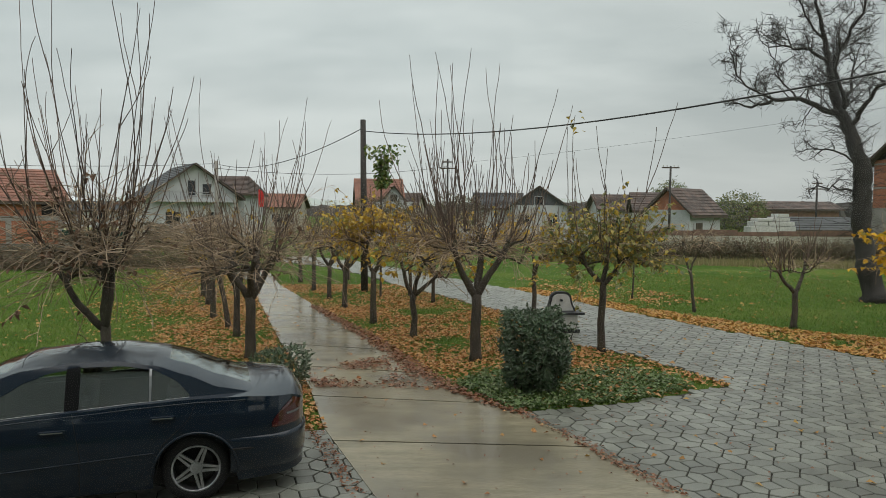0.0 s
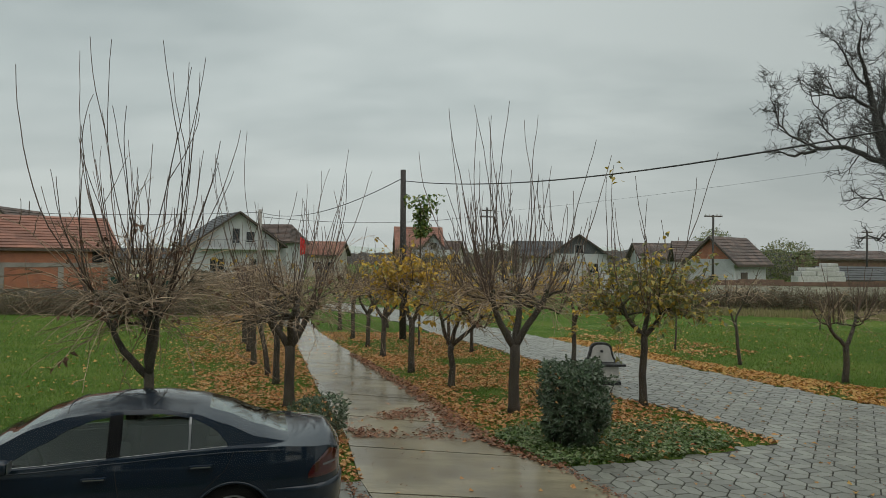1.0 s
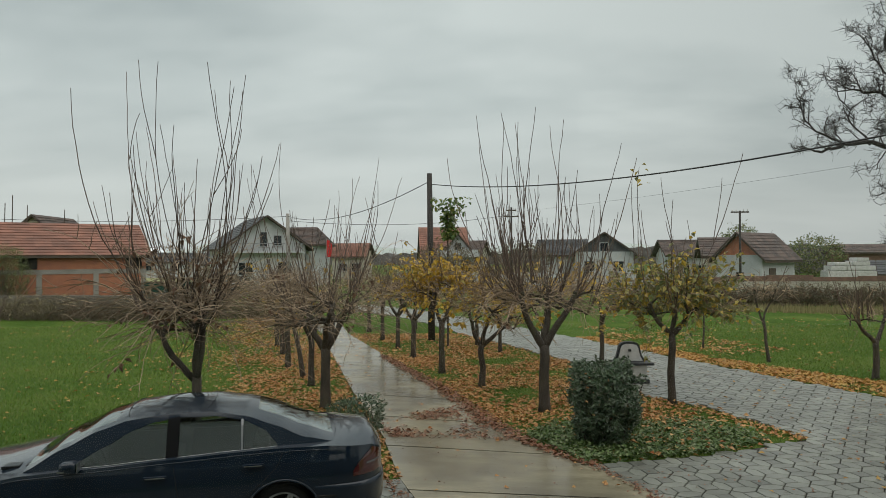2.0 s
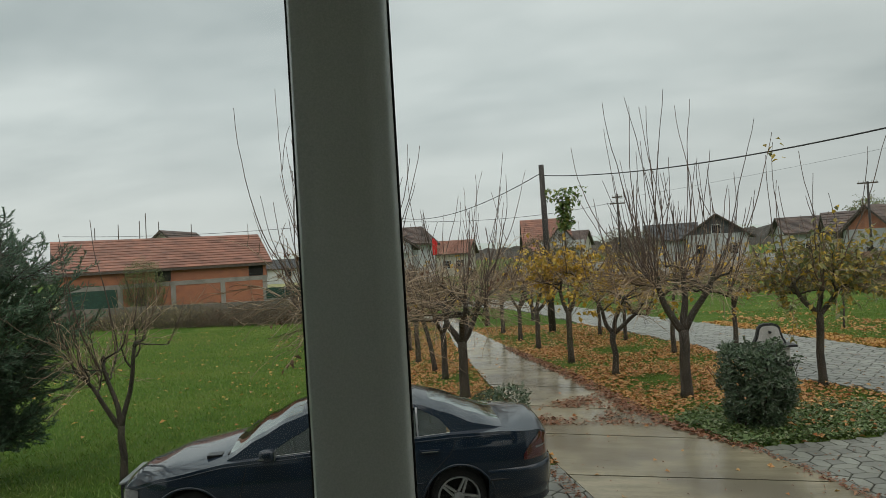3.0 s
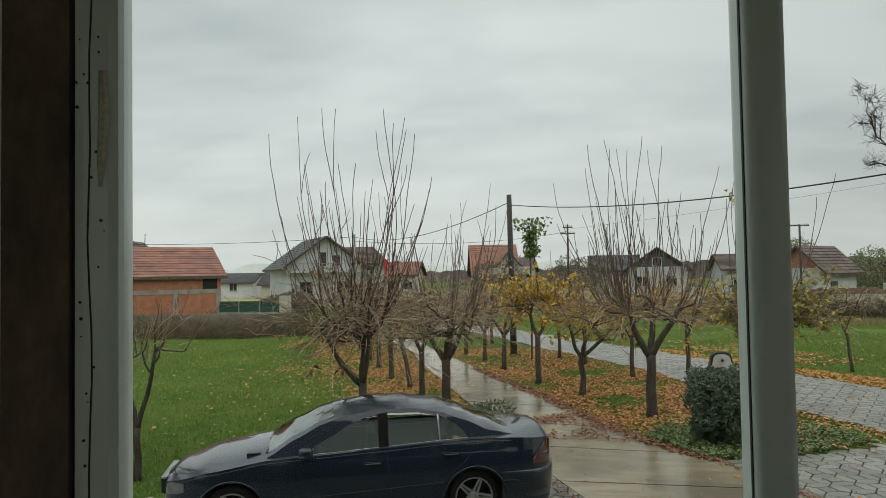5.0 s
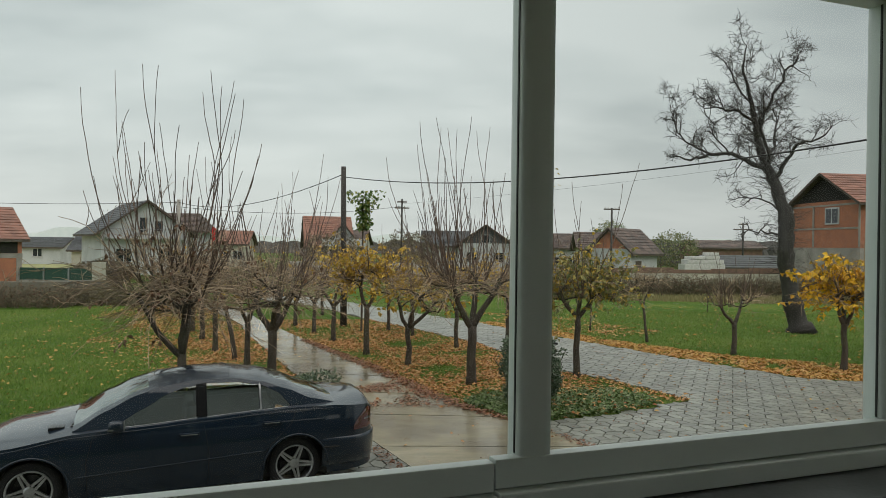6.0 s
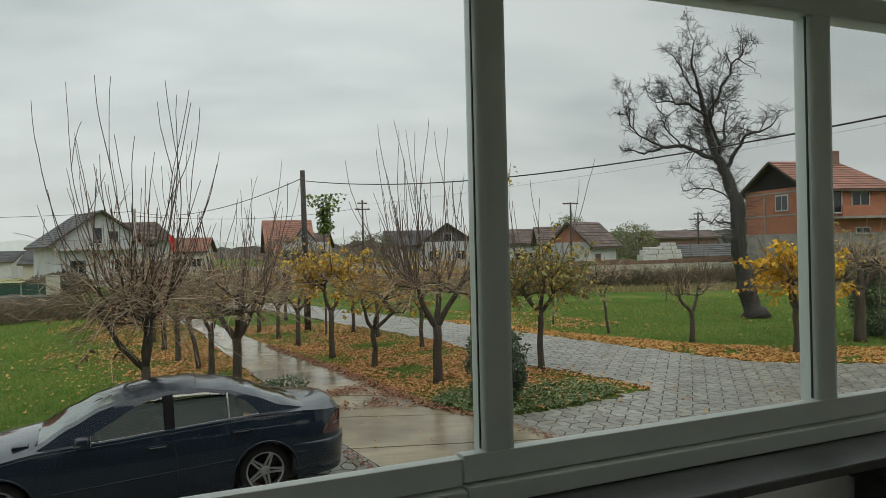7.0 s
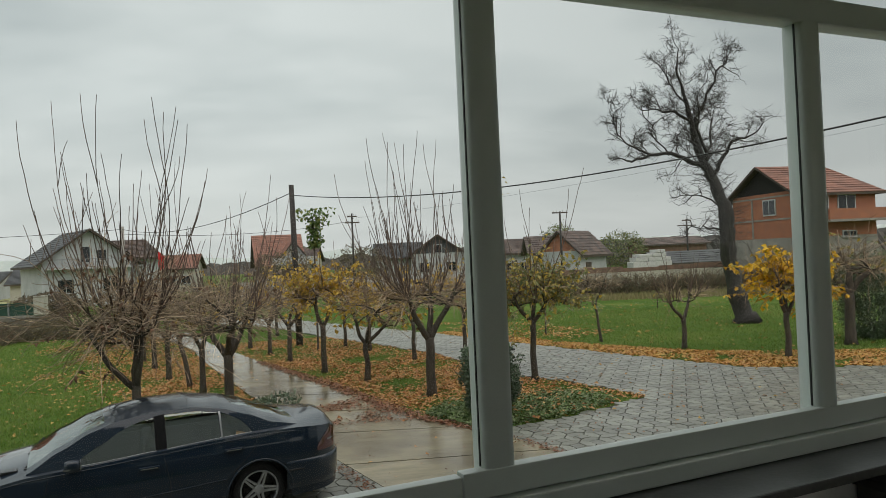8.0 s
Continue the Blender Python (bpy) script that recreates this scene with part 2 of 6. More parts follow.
M_RED = material("red_cloth", (0.65, 0.03, 0.03), 0.7, fine=40)
M_WIRE = material("black_cable", (0.012, 0.012, 0.012), 0.5, bump=0)
# air haze is painted in: the hill colour is lifted close to the sky
M_HILL = material("haze_tinted_hill", (0.80, 0.84, 0.86), 1.0, spec=0.0, second=(0.76, 0.81, 0.83), scale=0.01, fine=0.1, bump=0)
M_WOODS = material("far_leafless_woods", (0.105, 0.095, 0.085), 1.0, second=(0.06, 0.058, 0.052), scale=0.3, fine=2.0, bump=0)
M_GREENTREE = leafy("far_green_leaves", [(0.10, 0.15, 0.05), (0.16, 0.19, 0.07), (0.24, 0.22, 0.09)])

M_PVC = material("dull_white_plastic_frame", (0.63, 0.68, 0.65), 0.32, second=(0.59, 0.64, 0.61), scale=3, fine=500, bump=0.0, spec=0.45)
M_GASKET = material("black_rubber_gasket", (0.02, 0.02, 0.02), 0.6, bump=0)
M_SILL = material("grey_window_board", (0.085, 0.09, 0.09), 0.35, second=(0.06, 0.064, 0.064), scale=4, fine=60, bump=0.05)
M_PLASTER = material("interior_plaster", (0.80, 0.80, 0.77), 0.9, second=(0.74, 0.74, 0.71), scale=2, fine=40, bump=0.1)
M_OLDWOOD = material("raw_brown_jamb_plaster", (0.17, 0.12, 0.085), 0.85, second=(0.08, 0.06, 0.045), scale=7, fine=50, bump=0.5, stretch=(1, 1, 0.4))
M_FLOOR = material("brown_floor_boards", (0.30, 0.24, 0.19), 0.5, fine=40, bump=0.1)
M_CABINET = material("dark_cabinet_front", (0.04, 0.04, 0.04), 0.5, fine=40, bump=0.03)
M_FOAM = material("dried_sealant_foam", (0.50, 0.48, 0.38), 0.8, fine=80, bump=0.5)
M_GLASS = pane_glass("window_glass")

M_PAINT = material("dark_blue_metallic_paint", (0.008, 0.018, 0.033), 0.32, metal=0.0, second=(0.006, 0.0145, 0.028), scale=2, fine=25, bump=0.0, coat=1.0, spec=0.12)
M_TYRE = material("tyre_rubber", (0.016, 0.016, 0.017), 0.75, fine=120, bump=0.3, depth=0.003)
M_ALLOY = material("silver_alloy", (0.55, 0.56, 0.58), 0.3, metal=0.9, fine=60, bump=0.02)
M_BLACKTRIM = material("black_plastic_trim", (0.012, 0.012, 0.013), 0.45, fine=80, bump=0.05)
M_PILLAR = material("matt_black_pillar_film", (0.010, 0.010, 0.011), 0.7, bump=0, spec=0.1)
M_CHROME = material("chrome_strip", (0.5, 0.51, 0.52), 0.3, metal=1.0, bump=0)
M_CARGLASS = pane_glass("tinted_car_glass", (0.66, 0.80, 0.72), 0.92, mirror=0.23)
M_SCREEN = pane_glass("wet_windscreen_glass", (0.62, 0.74, 0.68), 0.85, mirror=0.5)
M_SEAT = material("dark_car_upholstery", (0.02, 0.02, 0.022), 0.9, fine=10, bump=0.0, spec=0.1)
M_TAILRED = material("red_lamp_lens", (0.075, 0.004, 0.006), 0.12, bump=0, coat=1.0)
M_LAMPCLEAR = material("clear_lamp_lens", (0.15, 0.155, 0.16), 0.1, bump=0, coat=1.0)
M_STONE_WHITE = material("white_painted_stone", (0.62, 0.62, 0.60), 0.7, second=(0.48, 0.48, 0.46), scale=5, fine=60, bump=0.2)
M_BLACKSTONE = material("black_painted_rim", (0.03, 0.032, 0.035), 0.5, fine=60, bump=0.1)


# ---- building helpers ----
def mesh_of(name, verts, faces, mat, smooth=False):
    me = bpy.data.meshes.new(name)
    me.from_pydata(verts, [], faces)
    me.materials.append(mat)
    if smooth:
        me.polygons.foreach_set("use_smooth", [True] * len(me.polygons))
    me.update()
    return me


def part(name, bm, mat, parent=None, label="", smooth=False):
    """Links a bmesh, or (verts, faces), as one mesh object under a thing or a part."""
    if isinstance(bm, tuple):
        me = mesh_of(name, bm[0], bm[1], mat, smooth)
    else:
        bmesh.ops.recalc_face_normals(bm, faces=bm.faces)
        me = bpy.data.meshes.new(name)
        bm.to_mesh(me)
        bm.free()
        me.materials.append(mat)
        if smooth:
            me.polygons.foreach_set("use_smooth", [True] * len(me.polygons))
    ob = new(name, me)
    if parent:
        ob.parent = parent
    return tagged(ob, label)


def thing(name, m, label, category, group="", kind=""):
    ob = new(name)
    ob.empty_display_size = 0.1
    ob.matrix_basis = m
    return tagged(ob, label, category, group, kind)


def add_box(bm, x0, x1, y0, y1, z0, z1, m=None):
    vs = [bm.verts.new(Vector(c) if m is None else m @ Vector(c)) for c in
          ((x0, y0, z0), (x1, y0, z0), (x1, y1, z0), (x0, y1, z0), (x0, y0, z1), (x1, y0, z1), (x1, y1, z1), (x0, y1, z1))]
    for f in ((3, 2, 1, 0), (4, 5, 6, 7), (0, 1, 5, 4), (1, 2, 6, 5), (2, 3, 7, 6), (3, 0, 4, 7)):
        bm.faces.new([vs[i] for i in f])
    return bm


def box(x0, x1, y0, y1, z0, z1, bevel=0.0, m=None):
    bm = add_box(bmesh.new(), x0, x1, y0, y1, z0, z1, m)
    if bevel:
        bmesh.ops.bevel(bm, geom=bm.edges[:], offset=bevel, segments=2, affect="EDGES", profile=0.6)
    return bm


def prism(points, z0, z1):
    """An upright prism over a ground outline."""
    n = len(points)
    verts = [(x, y, z0) for x, y in points] + [(x, y, z1) for x, y in points]
    return verts, [tuple(range(n))[::-1], tuple(range(n, 2 * n))] + [(i, (i + 1) % n, n + (i + 1) % n, n + i) for i in range(n)]


class Tubes:
    """Collects tapered tubes along lines into one mesh."""

    def __init__(self, sides=5):
        self.v, self.f, self.sides = [], [], sides

    def add(self, pts, radii, sides=0):
        k = sides or self.sides
        pts = [Vector(p) for p in pts]
        base = len(self.v)
        for i, p in enumerate(pts):
            d = (pts[min(i + 1, len(pts) - 1)] - pts[max(i - 1, 0)])
            d = d.normalized() if d.length > 1e-9 else Vector((0, 0, 1))
            a = d.cross(Vector((0.31, 0.95, 0.05)))
            if a.length < 1e-3:
                a = d.cross(Vector((1, 0, 0)))
            a.normalize()
            b = d.cross(a)
            for j in range(k):
                t = 2 * math.pi * j / k
                self.v.append(tuple(p + (a * math.cos(t) + b * math.sin(t)) * radii[i]))
        for i in range(len(pts) - 1):
            for j in range(k):
                q = base + i * k
                self.f.append((q + j, q + (j + 1) % k, q + k + (j + 1) % k, q + k + j))
        self.f.append(tuple(base + j for j in range(k))[::-1])
        e = base + (len(pts) - 1) * k
        self.f.append(tuple(e + j for j in range(k)))

    def data(self):
        return self.v, self.f


class Leaves:
    """Collects small folded leaves into one mesh."""

    def __init__(self):
        self.v, self.f = [], []

    def add(self, p, along, up, length, width):
        along, up = Vector(along).normalized(), Vector(up)
        side = along.cross(up)
        if side.length < 1e-4:
            side = along.cross(Vector((1, 0.2, 0)))
        side.normalize()
        up = side.cross(along)
        p, b = Vector(p), len(self.v)
        mid = p + along * length * 0.45
        tip = p + along * length - up * length * 0.18
        for q in (p, mid + side * width / 2 + up * width * 0.2, mid - up * width * 0.06, mid - side * width / 2 + up * width * 0.2, tip):
            self.v.append(tuple(q))
        self.f += [(b, b + 1, b + 2), (b, b + 2, b + 3), (b + 1, b + 4, b + 2), (b + 2, b + 4, b + 3)]

    def needle(self, p, way, side, length, width):
        """One thin pointed blade."""
        b = len(self.v)
        mid = p + way * (length * 0.4)
        self.v += [tuple(p), tuple(mid + side * width), tuple(p + way * length), tuple(mid - side * width)]
        self.f.append((b, b + 1, b + 2, b + 3))

    def data(self):
        return self.v, self.f


def wander(rng, start, way, length, steps, bend=0.15, lift=0.0):
    """A line that grows from start along way, bending as it goes."""
    p, d, out = Vector(start), Vector(way).normalized(), [Vector(start)]
    for _ in range(steps):
        d = (d + Vector((rng.gauss(0, bend), rng.gauss(0, bend), rng.gauss(0, bend) + lift))).normalized()
        p = p + d * (length / steps)
        out.append(p.copy())
    return out


def taper(n, r0, r1):
    return [r0 + (r1 - r0) * i / (n - 1) for i in range(n)]


def inside(x, y, poly):
    hit, j = False, len(poly) - 1
    for i in range(len(poly)):
        (xi, yi), (xj, yj) = poly[i], poly[j]
        if (yi > y) != (yj > y) and x < (xj - xi) * (y - yi) / (yj - yi) + xi:
            hit = not hit
        j = i
    return hit


# ---- ground, path and paving ----
PATH_LEFT = [(1.9, 3.6), (0.06, 8.05), (-0.81, 10.2), (-1.45, 12.5), (-2.75, 16.1), (-5.2, 23.5), (-5.95, 26.3), (-7.6, 30.2), (-9.6, 34.5)]
PATH_RIGHT = [(5.2, 3.6), (3.24, 8.1), (2.33, 10.1), (1.8, 11.05), (0.86, 12.4), (-1.16, 17.35), (-3.0, 21.7), (-5.5, 27.7), (-7.4, 33.6)]
ROAD_LEFT = [(5.65, 12.85), (4.6, 15.1), (3.62, 16.2), (2.34, 21.2), (0.7, 24.6), (-1.1, 28.0), (-2.6, 31.5), (-5.0, 36.0), (-9.0, 40.0)]
ROAD_RIGHT = [(10.3, 14.5), (9.4, 14.9), (8.05, 17.15), (6.2, 20.8), (3.1, 27.0), (0.4, 31.8), (-1.5, 35.2), (-4.0, 39.5), (-8.0, 44.0)]
ISLAND_FRONT = [(1.8, 11.05), (2.2, 11.2), (3.8, 11.75), (5.65, 12.85)]
ROAD = ROAD_LEFT + ROAD_RIGHT[::-1]
APRON = PATH_RIGHT[:4] + ISLAND_FRONT[1:] + [(8.3, 16.2), (9.4, 14.9), (12.9, 13.75), (18.0, 13.0), (30.0, 11.0), (30.0, 3.6)]
CARPARK = [(1.9, 3.6), (0.06, 8.05), (-0.81, 10.1), (-2.4, 9.5), (-12.0, 6.4), (-16.0, 5.0), (-16.0, 3.6)]
CONCRETE = PATH_LEFT + PATH_RIGHT[::-1]

ground = new("ground", mesh_of("ground", [(-2500, -2500, 0), (2500, -2500, 0), (2500, 2500, 0), (-2500, 2500, 0)], [(0, 1, 2, 3)], M_GRASS))
tagged(ground, "wide green autumn lawn reaching to the fields beyond", "ground", kind="structure")


def sheet(name, points, z, mat, label, category="pavement"):
    """A thin flat bed with a little thickness over a ground outline."""
    bm = bmesh.new()
    low = [bm.verts.new((x, y, 0.001)) for x, y in points]
    top = [bm.verts.new((x, y, z)) for x, y in points]
    f = bm.faces.new(top)
    for i in range(len(points)):
        bm.faces.new((low[i], low[(i + 1) % len(points)], top[(i + 1) % len(points)], top[i]))
    bmesh.ops.triangulate(bm, faces=[f])
    return tagged(part(name, bm, mat), label, category, kind="structure")


road = sheet("road", ROAD, 0.012, M_BED, "winding driveway of grey hexagonal and square pavers", "driveway")
apron = sheet("pavement", APRON, 0.014, M_BED, "wet grey paved yard in front of the house", "paving")
carpark = sheet("pavement_2", CARPARK, 0.016, M_BED, "paved parking strip beside the concrete path", "paving")
path = sheet("path", CONCRETE, 0.012, M_BED, "wet cast concrete garden path with saw-cut joints", "path")

# concrete slabs, laid between the two edge lines
slab_rng = random.Random(4)


def along(line, s):
    """The point a share s along a line."""
    seg = [(Vector(b) - Vector(a)).length for a, b in zip(line, line[1:])]
    left = s * sum(seg)
    for (a, b), n in zip(zip(line, line[1:]), seg):
        if left <= n:
            return Vector(a).lerp(Vector(b), left / n)
        left -= n
    return Vector(line[-1])


SLABS = 15
for i in range(SLABS):
    s0, s1 = i / SLABS + 0.0007, (i + 1) / SLABS - 0.0007
    n = 4
    edge = [along(PATH_LEFT, s0 + (s1 - s0) * k / n) for k in range(n + 1)] + [along(PATH_RIGHT, s1 - (s1 - s0) * k / n) for k in range(n + 1)]
    h = 0.043 + slab_rng.uniform(-0.002, 0.002)
    bm = bmesh.new()
    low = [bm.verts.new((p.x, p.y, 0.005)) for p in edge]
    top = [bm.verts.new((p.x, p.y, h)) for p in edge]
    bm.faces.new(top)
    for k in range(len(edge)):
        bm.faces.new((low[k], low[(k + 1) % len(edge)], top[(k + 1) % len(edge)], top[k]))
    part("slab", bm, M_CONCRETE, path)


# ---- distance ----
def ridge(name, x0, x1, y, base, high, seed, mat, label, step=8.0, rough=0.3):
    rng = random.Random(seed)
    n = int((x1 - x0) / step)
    verts, faces = [], []
    for i in range(n + 1):
        x = x0 + (x1 - x0) * i / n
        z = high * (0.55 + 0.45 * noise.noise(Vector((x * 0.006 + seed, seed, 0)))) + rng.uniform(-rough, rough)
        verts += [(x, y, base), (x, y + 4 + rng.uniform(-1, 1), max(0.5, z)), (x, y + high * 3, max(0.4, z * 0.9))]
    for i in range(n):
        for k in range(2):
            a = 3 * i + k
            faces.append((a, a + 3, a + 4, a + 1))
    ob = part(name, (verts, faces), mat)
    return tagged(ob, label, "backdrop", kind="structure")


ridge("backdrop_hills", -1600, 1900, 1800, -1, 48, 3, M_HILL, "distant hills with pale haze put into their colour", 40, 3)
ridge("backdrop_woods", -260, 420, 235, -0.2, 7.5, 8, M_WOODS, "bare brown woods on the far side of the fields", 1.6, 0.8)
ridge("backdrop_far_trees", 40, 200, 118, -0.2, 4.6, 12, M_WOODS, "line of leafless trees behind the sheds", 0.45, 1.1)
field = sheet("field", [(-75, 48), (-29, 55), (-30, 66), (-26, 110), (-90, 120)], 0.02, M_FIELD, "pale yellow-green field beyond the fence", "field")


# ---- buildings ----
def roof_slope(a, b, c, d, courses, step=0.05, cols=0):
    """Lapped tile courses over the slope a (eave start), b (eave end), c (ridge end), d (ridge start)."""
    a, b, c, d = map(Vector, (a, b, c, d))
    up = (b - a).cross(d - a).normalized()
    if up.z < 0:
        up = -up
    v, f = [], []
    cols = cols or max(2, int((b - a).length / 0.9))
    for i in range(courses):
        for j in range(cols):
            s0, s1 = j / cols, (j + 1) / cols
            t0, t1 = i / courses, (i + 1.15) / courses
            q = [a.lerp(b, s0).lerp(d.lerp(c, s0), t0) + up * step, a.lerp(b, s1).lerp(d.lerp(c, s1), t0) + up * step,
                 a.lerp(b, s1).lerp(d.lerp(c, s1), min(t1, 1)) + up * 0.008, a.lerp(b, s0).lerp(d.lerp(c, s0), min(t1, 1)) + up * 0.008]
            k = len(v)
            v += [tuple(p) for p in q] + [tuple(q[0] - up * step), tuple(q[1] - up * step)]
            f += [(k, k + 1, k + 2, k + 3), (k + 4, k + 5, k + 1, k)]
    return v, f


def window_on(parent, x, z, w, h, y=0.0, frame_mat=None, bars=1):
    """A framed window on the wall plane y of the house's own axes; -y is outside."""
    frame_mat = frame_mat or M_WHITE
    bm = bmesh.new()
    t = 0.07
    for q in ((x, x + w, z, z + t), (x, x + w, z + h - t, z + h), (x, x + t, z + t, z + h - t), (x + w - t, x + w, z + t, z + h - t)):
        add_box(bm, q[0], q[1], y - 0.06, y + 0.04, q[2], q[3])
    for k in range(bars):
        c = x + w * (k + 1) / (bars + 1)
        add_box(bm, c - 0.03, c + 0.03, y - 0.05, y + 0.03, z + t, z + h - t)
    win = part("window", bm, frame_mat, parent)
    part("pane", box(x + t, x + w - t, y - 0.015, y + 0.01, z + t, z + h - t), M_DARKWIN, win)
    part("sill", box(x - 0.06, x + w + 0.06, y - 0.14, y, z - 0.05, z - 0.003), M_MORTAR, win)
    return win


def house(name, m, w, d, eave, top, wall, roof_mat, label, gable_front=False, over=0.5, windows=(), courses=14, gable_mat=None, category="house", group="", hip=0.0):
    """A gabled house, its far ridge end hipped by that much if asked. Own axes: x along the front, front wall at y=0, depth d. gable_front turns the gable to the front."""
    h = thing(name, m, label, category, group)
    part("wall", box(0, w, 0, d, 0, eave), wall, h)
    gm = gable_mat or wall
    th = 0.16
    if gable_front:
        for y0, y1 in ((0.0, 0.25), (d - 0.25, d)):
            part("gable", ([(0, y0, eave), (w, y0, eave), (w / 2, y0, top - th), (0, y1, eave), (w, y1, eave), (w / 2, y1, top - th)],
                           [(0, 1, 2), (5, 4, 3), (0, 3, 4, 1), (1, 4, 5, 2), (2, 5, 3, 0)]), gm, h)
        rise = (top - eave) / (w / 2)
        e = eave - over * rise
        left = ((-over, -over, e), (-over, d + over, e), (w / 2, d + over, top), (w / 2, -over, top))
        right = ((w + over, -over, e), (w + over, d + over, e), (w / 2, d + over, top), (w / 2, -over, top))
    else:
        for x0, x1 in ((0.0, 0.25), (w - 0.25, w))[:1 if hip else 2]:
            part("gable", ([(x0, 0, eave), (x0, d, eave), (x0, d / 2, top - th), (x1, 0, eave), (x1, d, eave), (x1, d / 2, top - th)],
                           [(2, 1, 0), (3, 4, 5), (0, 1, 4, 3), (1, 2, 5, 4), (2, 0, 3, 5)]), gm, h)
        rise = (top - eave) / (d / 2)
        e = eave - over * rise
        left = ((-over, -over, e), (w + over, -over, e), (w + over - hip, d / 2, top), (-over, d / 2, top))
        right = ((-over, d + over, e), (w + over, d + over, e), (w + over - hip, d / 2, top), (-over, d / 2, top))
    bm = bmesh.new()
    end = ((w + over, -over, e), (w + over, d + over, e), (w + over - hip, d / 2 + 0.01, top), (w + over - hip, d / 2 - 0.01, top))
    slopes = (left, right, end) if hip else (left, right)
    for q in slopes:
        lo = [bm.verts.new((x, y, z - th)) for x, y, z in q]
        hi = [bm.verts.new((x, y, z - 0.01)) for x, y, z in q]
        bm.faces.new(lo); bm.faces.new(hi)
        for i in range(4):
            bm.faces.new((lo[i], lo[(i + 1) % 4], hi[(i + 1) % 4], hi[i]))
    roof = part("roof", bm, M_WOOD, h)
    va, fa = [], []
    for q in slopes:
        vb, fb = roof_slope(*q, courses)
        fa += [tuple(i + len(va) for i in f) for f in fb]
        va += vb
    tagged(part("tile_courses", (va, fa), roof_mat, roof), kind="stuff")
    for q in windows:
        window_on(h, *q)
    return h


# long unfinished barn with a red tile roof, seen behind the lawn
barn_turn = 42.8
barn = house("barn", pose(-31.8, 36.2, 0, 0, 0, barn_turn), 12.4, 6.0, 3.35, 5.2, M_BLOCK, M_TILE,
             "long unfinished clay-block barn with a red tile roof", over=0.35, courses=12, category="barn")
for z0, z1 in ((2.0, 2.28), (3.2, 3.35)):
    part("ring_beam", box(-0.03, 12.43, -0.03, 0.1, z0, z1), M_MORTAR, barn)
for x in (0.0, 3.1, 6.2, 9.3, 12.1):
    part("pillar", box(x, x + 0.3, -0.045, 0.12, 0, 2.0), M_MORTAR, barn)
part("sheet_door", box(0.32, 3.08, -0.07, 0.05, 0.3, 2.0), M_GREENSHEET, barn, "dark sheet-metal door")
# flat near-black slabs: the openings' inner shade is painted, nothing is cut out
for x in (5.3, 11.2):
    part("loft_opening_dark", box(x, x + 0.95, -0.06, 0.05, 2.3, 3.15), M_VOID, barn)
part("loft_wall", box(0.0, 12.4, -0.012, 0.05, 2.281, 3.199), M_BLOCK, barn, "clay-block upper band")
dormer = house("dormer_house", pose(-42, 56, 0, 0, 0, 10), 6.5, 7, 3.6, 6.6, M_CREAM, M_TILE_OLD, "pale house roof just showing above the barn", gable_front=True)

for x, z in ((2.2, 6.0), (4.9, 6.4), (5.3, 6.9), (6.1, 6.3), (8.2, 6.1), (3.6, 6.2)):
    rod = Tubes(4); rod.add([(x, 3.1, 4.6), (x + 0.03, 3.1, z)], [0.03, 0.025]); part("rebar", rod.data(), M_WOOD, barn)

# white house with a dark gable roof and an annexe with old brown tiles
white_house = house("white_house", pose(-25.8, 65.0, 0, 0, 0, 32), 7.7, 9, 4.2, 6.95, M_WHITE, M_TILE_DARK, "white rendered house with a dark steep gable roof", gable_front=True, over=0.7,
                    windows=((1.2, 1.2, 1.4, 1.3, 0, None, 1), (4.9, 1.2, 1.4, 1.3, 0, None, 1), (3.2, 3.9, 0.8, 1.5, 0, None, 0), (4.5, 4.0, 0.9, 1.1, 0, None, 0)))
part("balcony_slab", box(0.3, 7.4, -0.9, -0.005, 3.35, 3.5), M_WHITE, white_house)
for i in range(8):
    part("baluster", box(0.5 + i * 0.95, 0.56 + i * 0.95, -0.85, -0.79, 3.5, 4.2), M_METALGREY, white_house)
part("railing", box(0.4, 7.3, -0.87, -0.78, 4.2, 4.26), M_METALGREY, white_house)
annexe = house("annexe_house", pose(-22.45, 70.6, 0, 0, 0, 0), 3.5, 7, 4.45, 6.08, M_WHITE, M_TILE_OLD, "white annexe with a weathered brown tile roof", hip=1.0, windows=((1.9, 2.3, 1.0, 1.1, 0, None, 1),))
flag = thing("flag", pose(-16.4, 66.2, 0), "red flag hanging from a thin pole", "flag")
pole_t = Tubes(6); pole_t.add([(0, 0, 0), (0, 0, 4.7)], [0.03, 0.02]); part("pole", pole_t.data(), M_METALGREY, flag)
part("cloth", ([(0.02, 0, 4.6), (0.30, 0.04, 4.45), (0.55, -0.05, 4.1), (0.02, 0, 2.9), (0.26, 0.07, 2.95), (0.45, 0.0, 3.0), (0.02, 0.02, 4.6), (0.30, 0.06, 4.45), (0.55, -0.03, 4.1), (0.02, 0.02, 2.9), (0.26, 0.09, 2.95), (0.45, 0.02, 3.0)],
               [(0, 1, 4, 3), (1, 2, 5, 4), (9, 10, 7, 6), (10, 11, 8, 7), (2, 8, 11, 5), (0, 6, 7, 1), (1, 7, 8, 2)]), M_RED, flag, "faded red cloth")

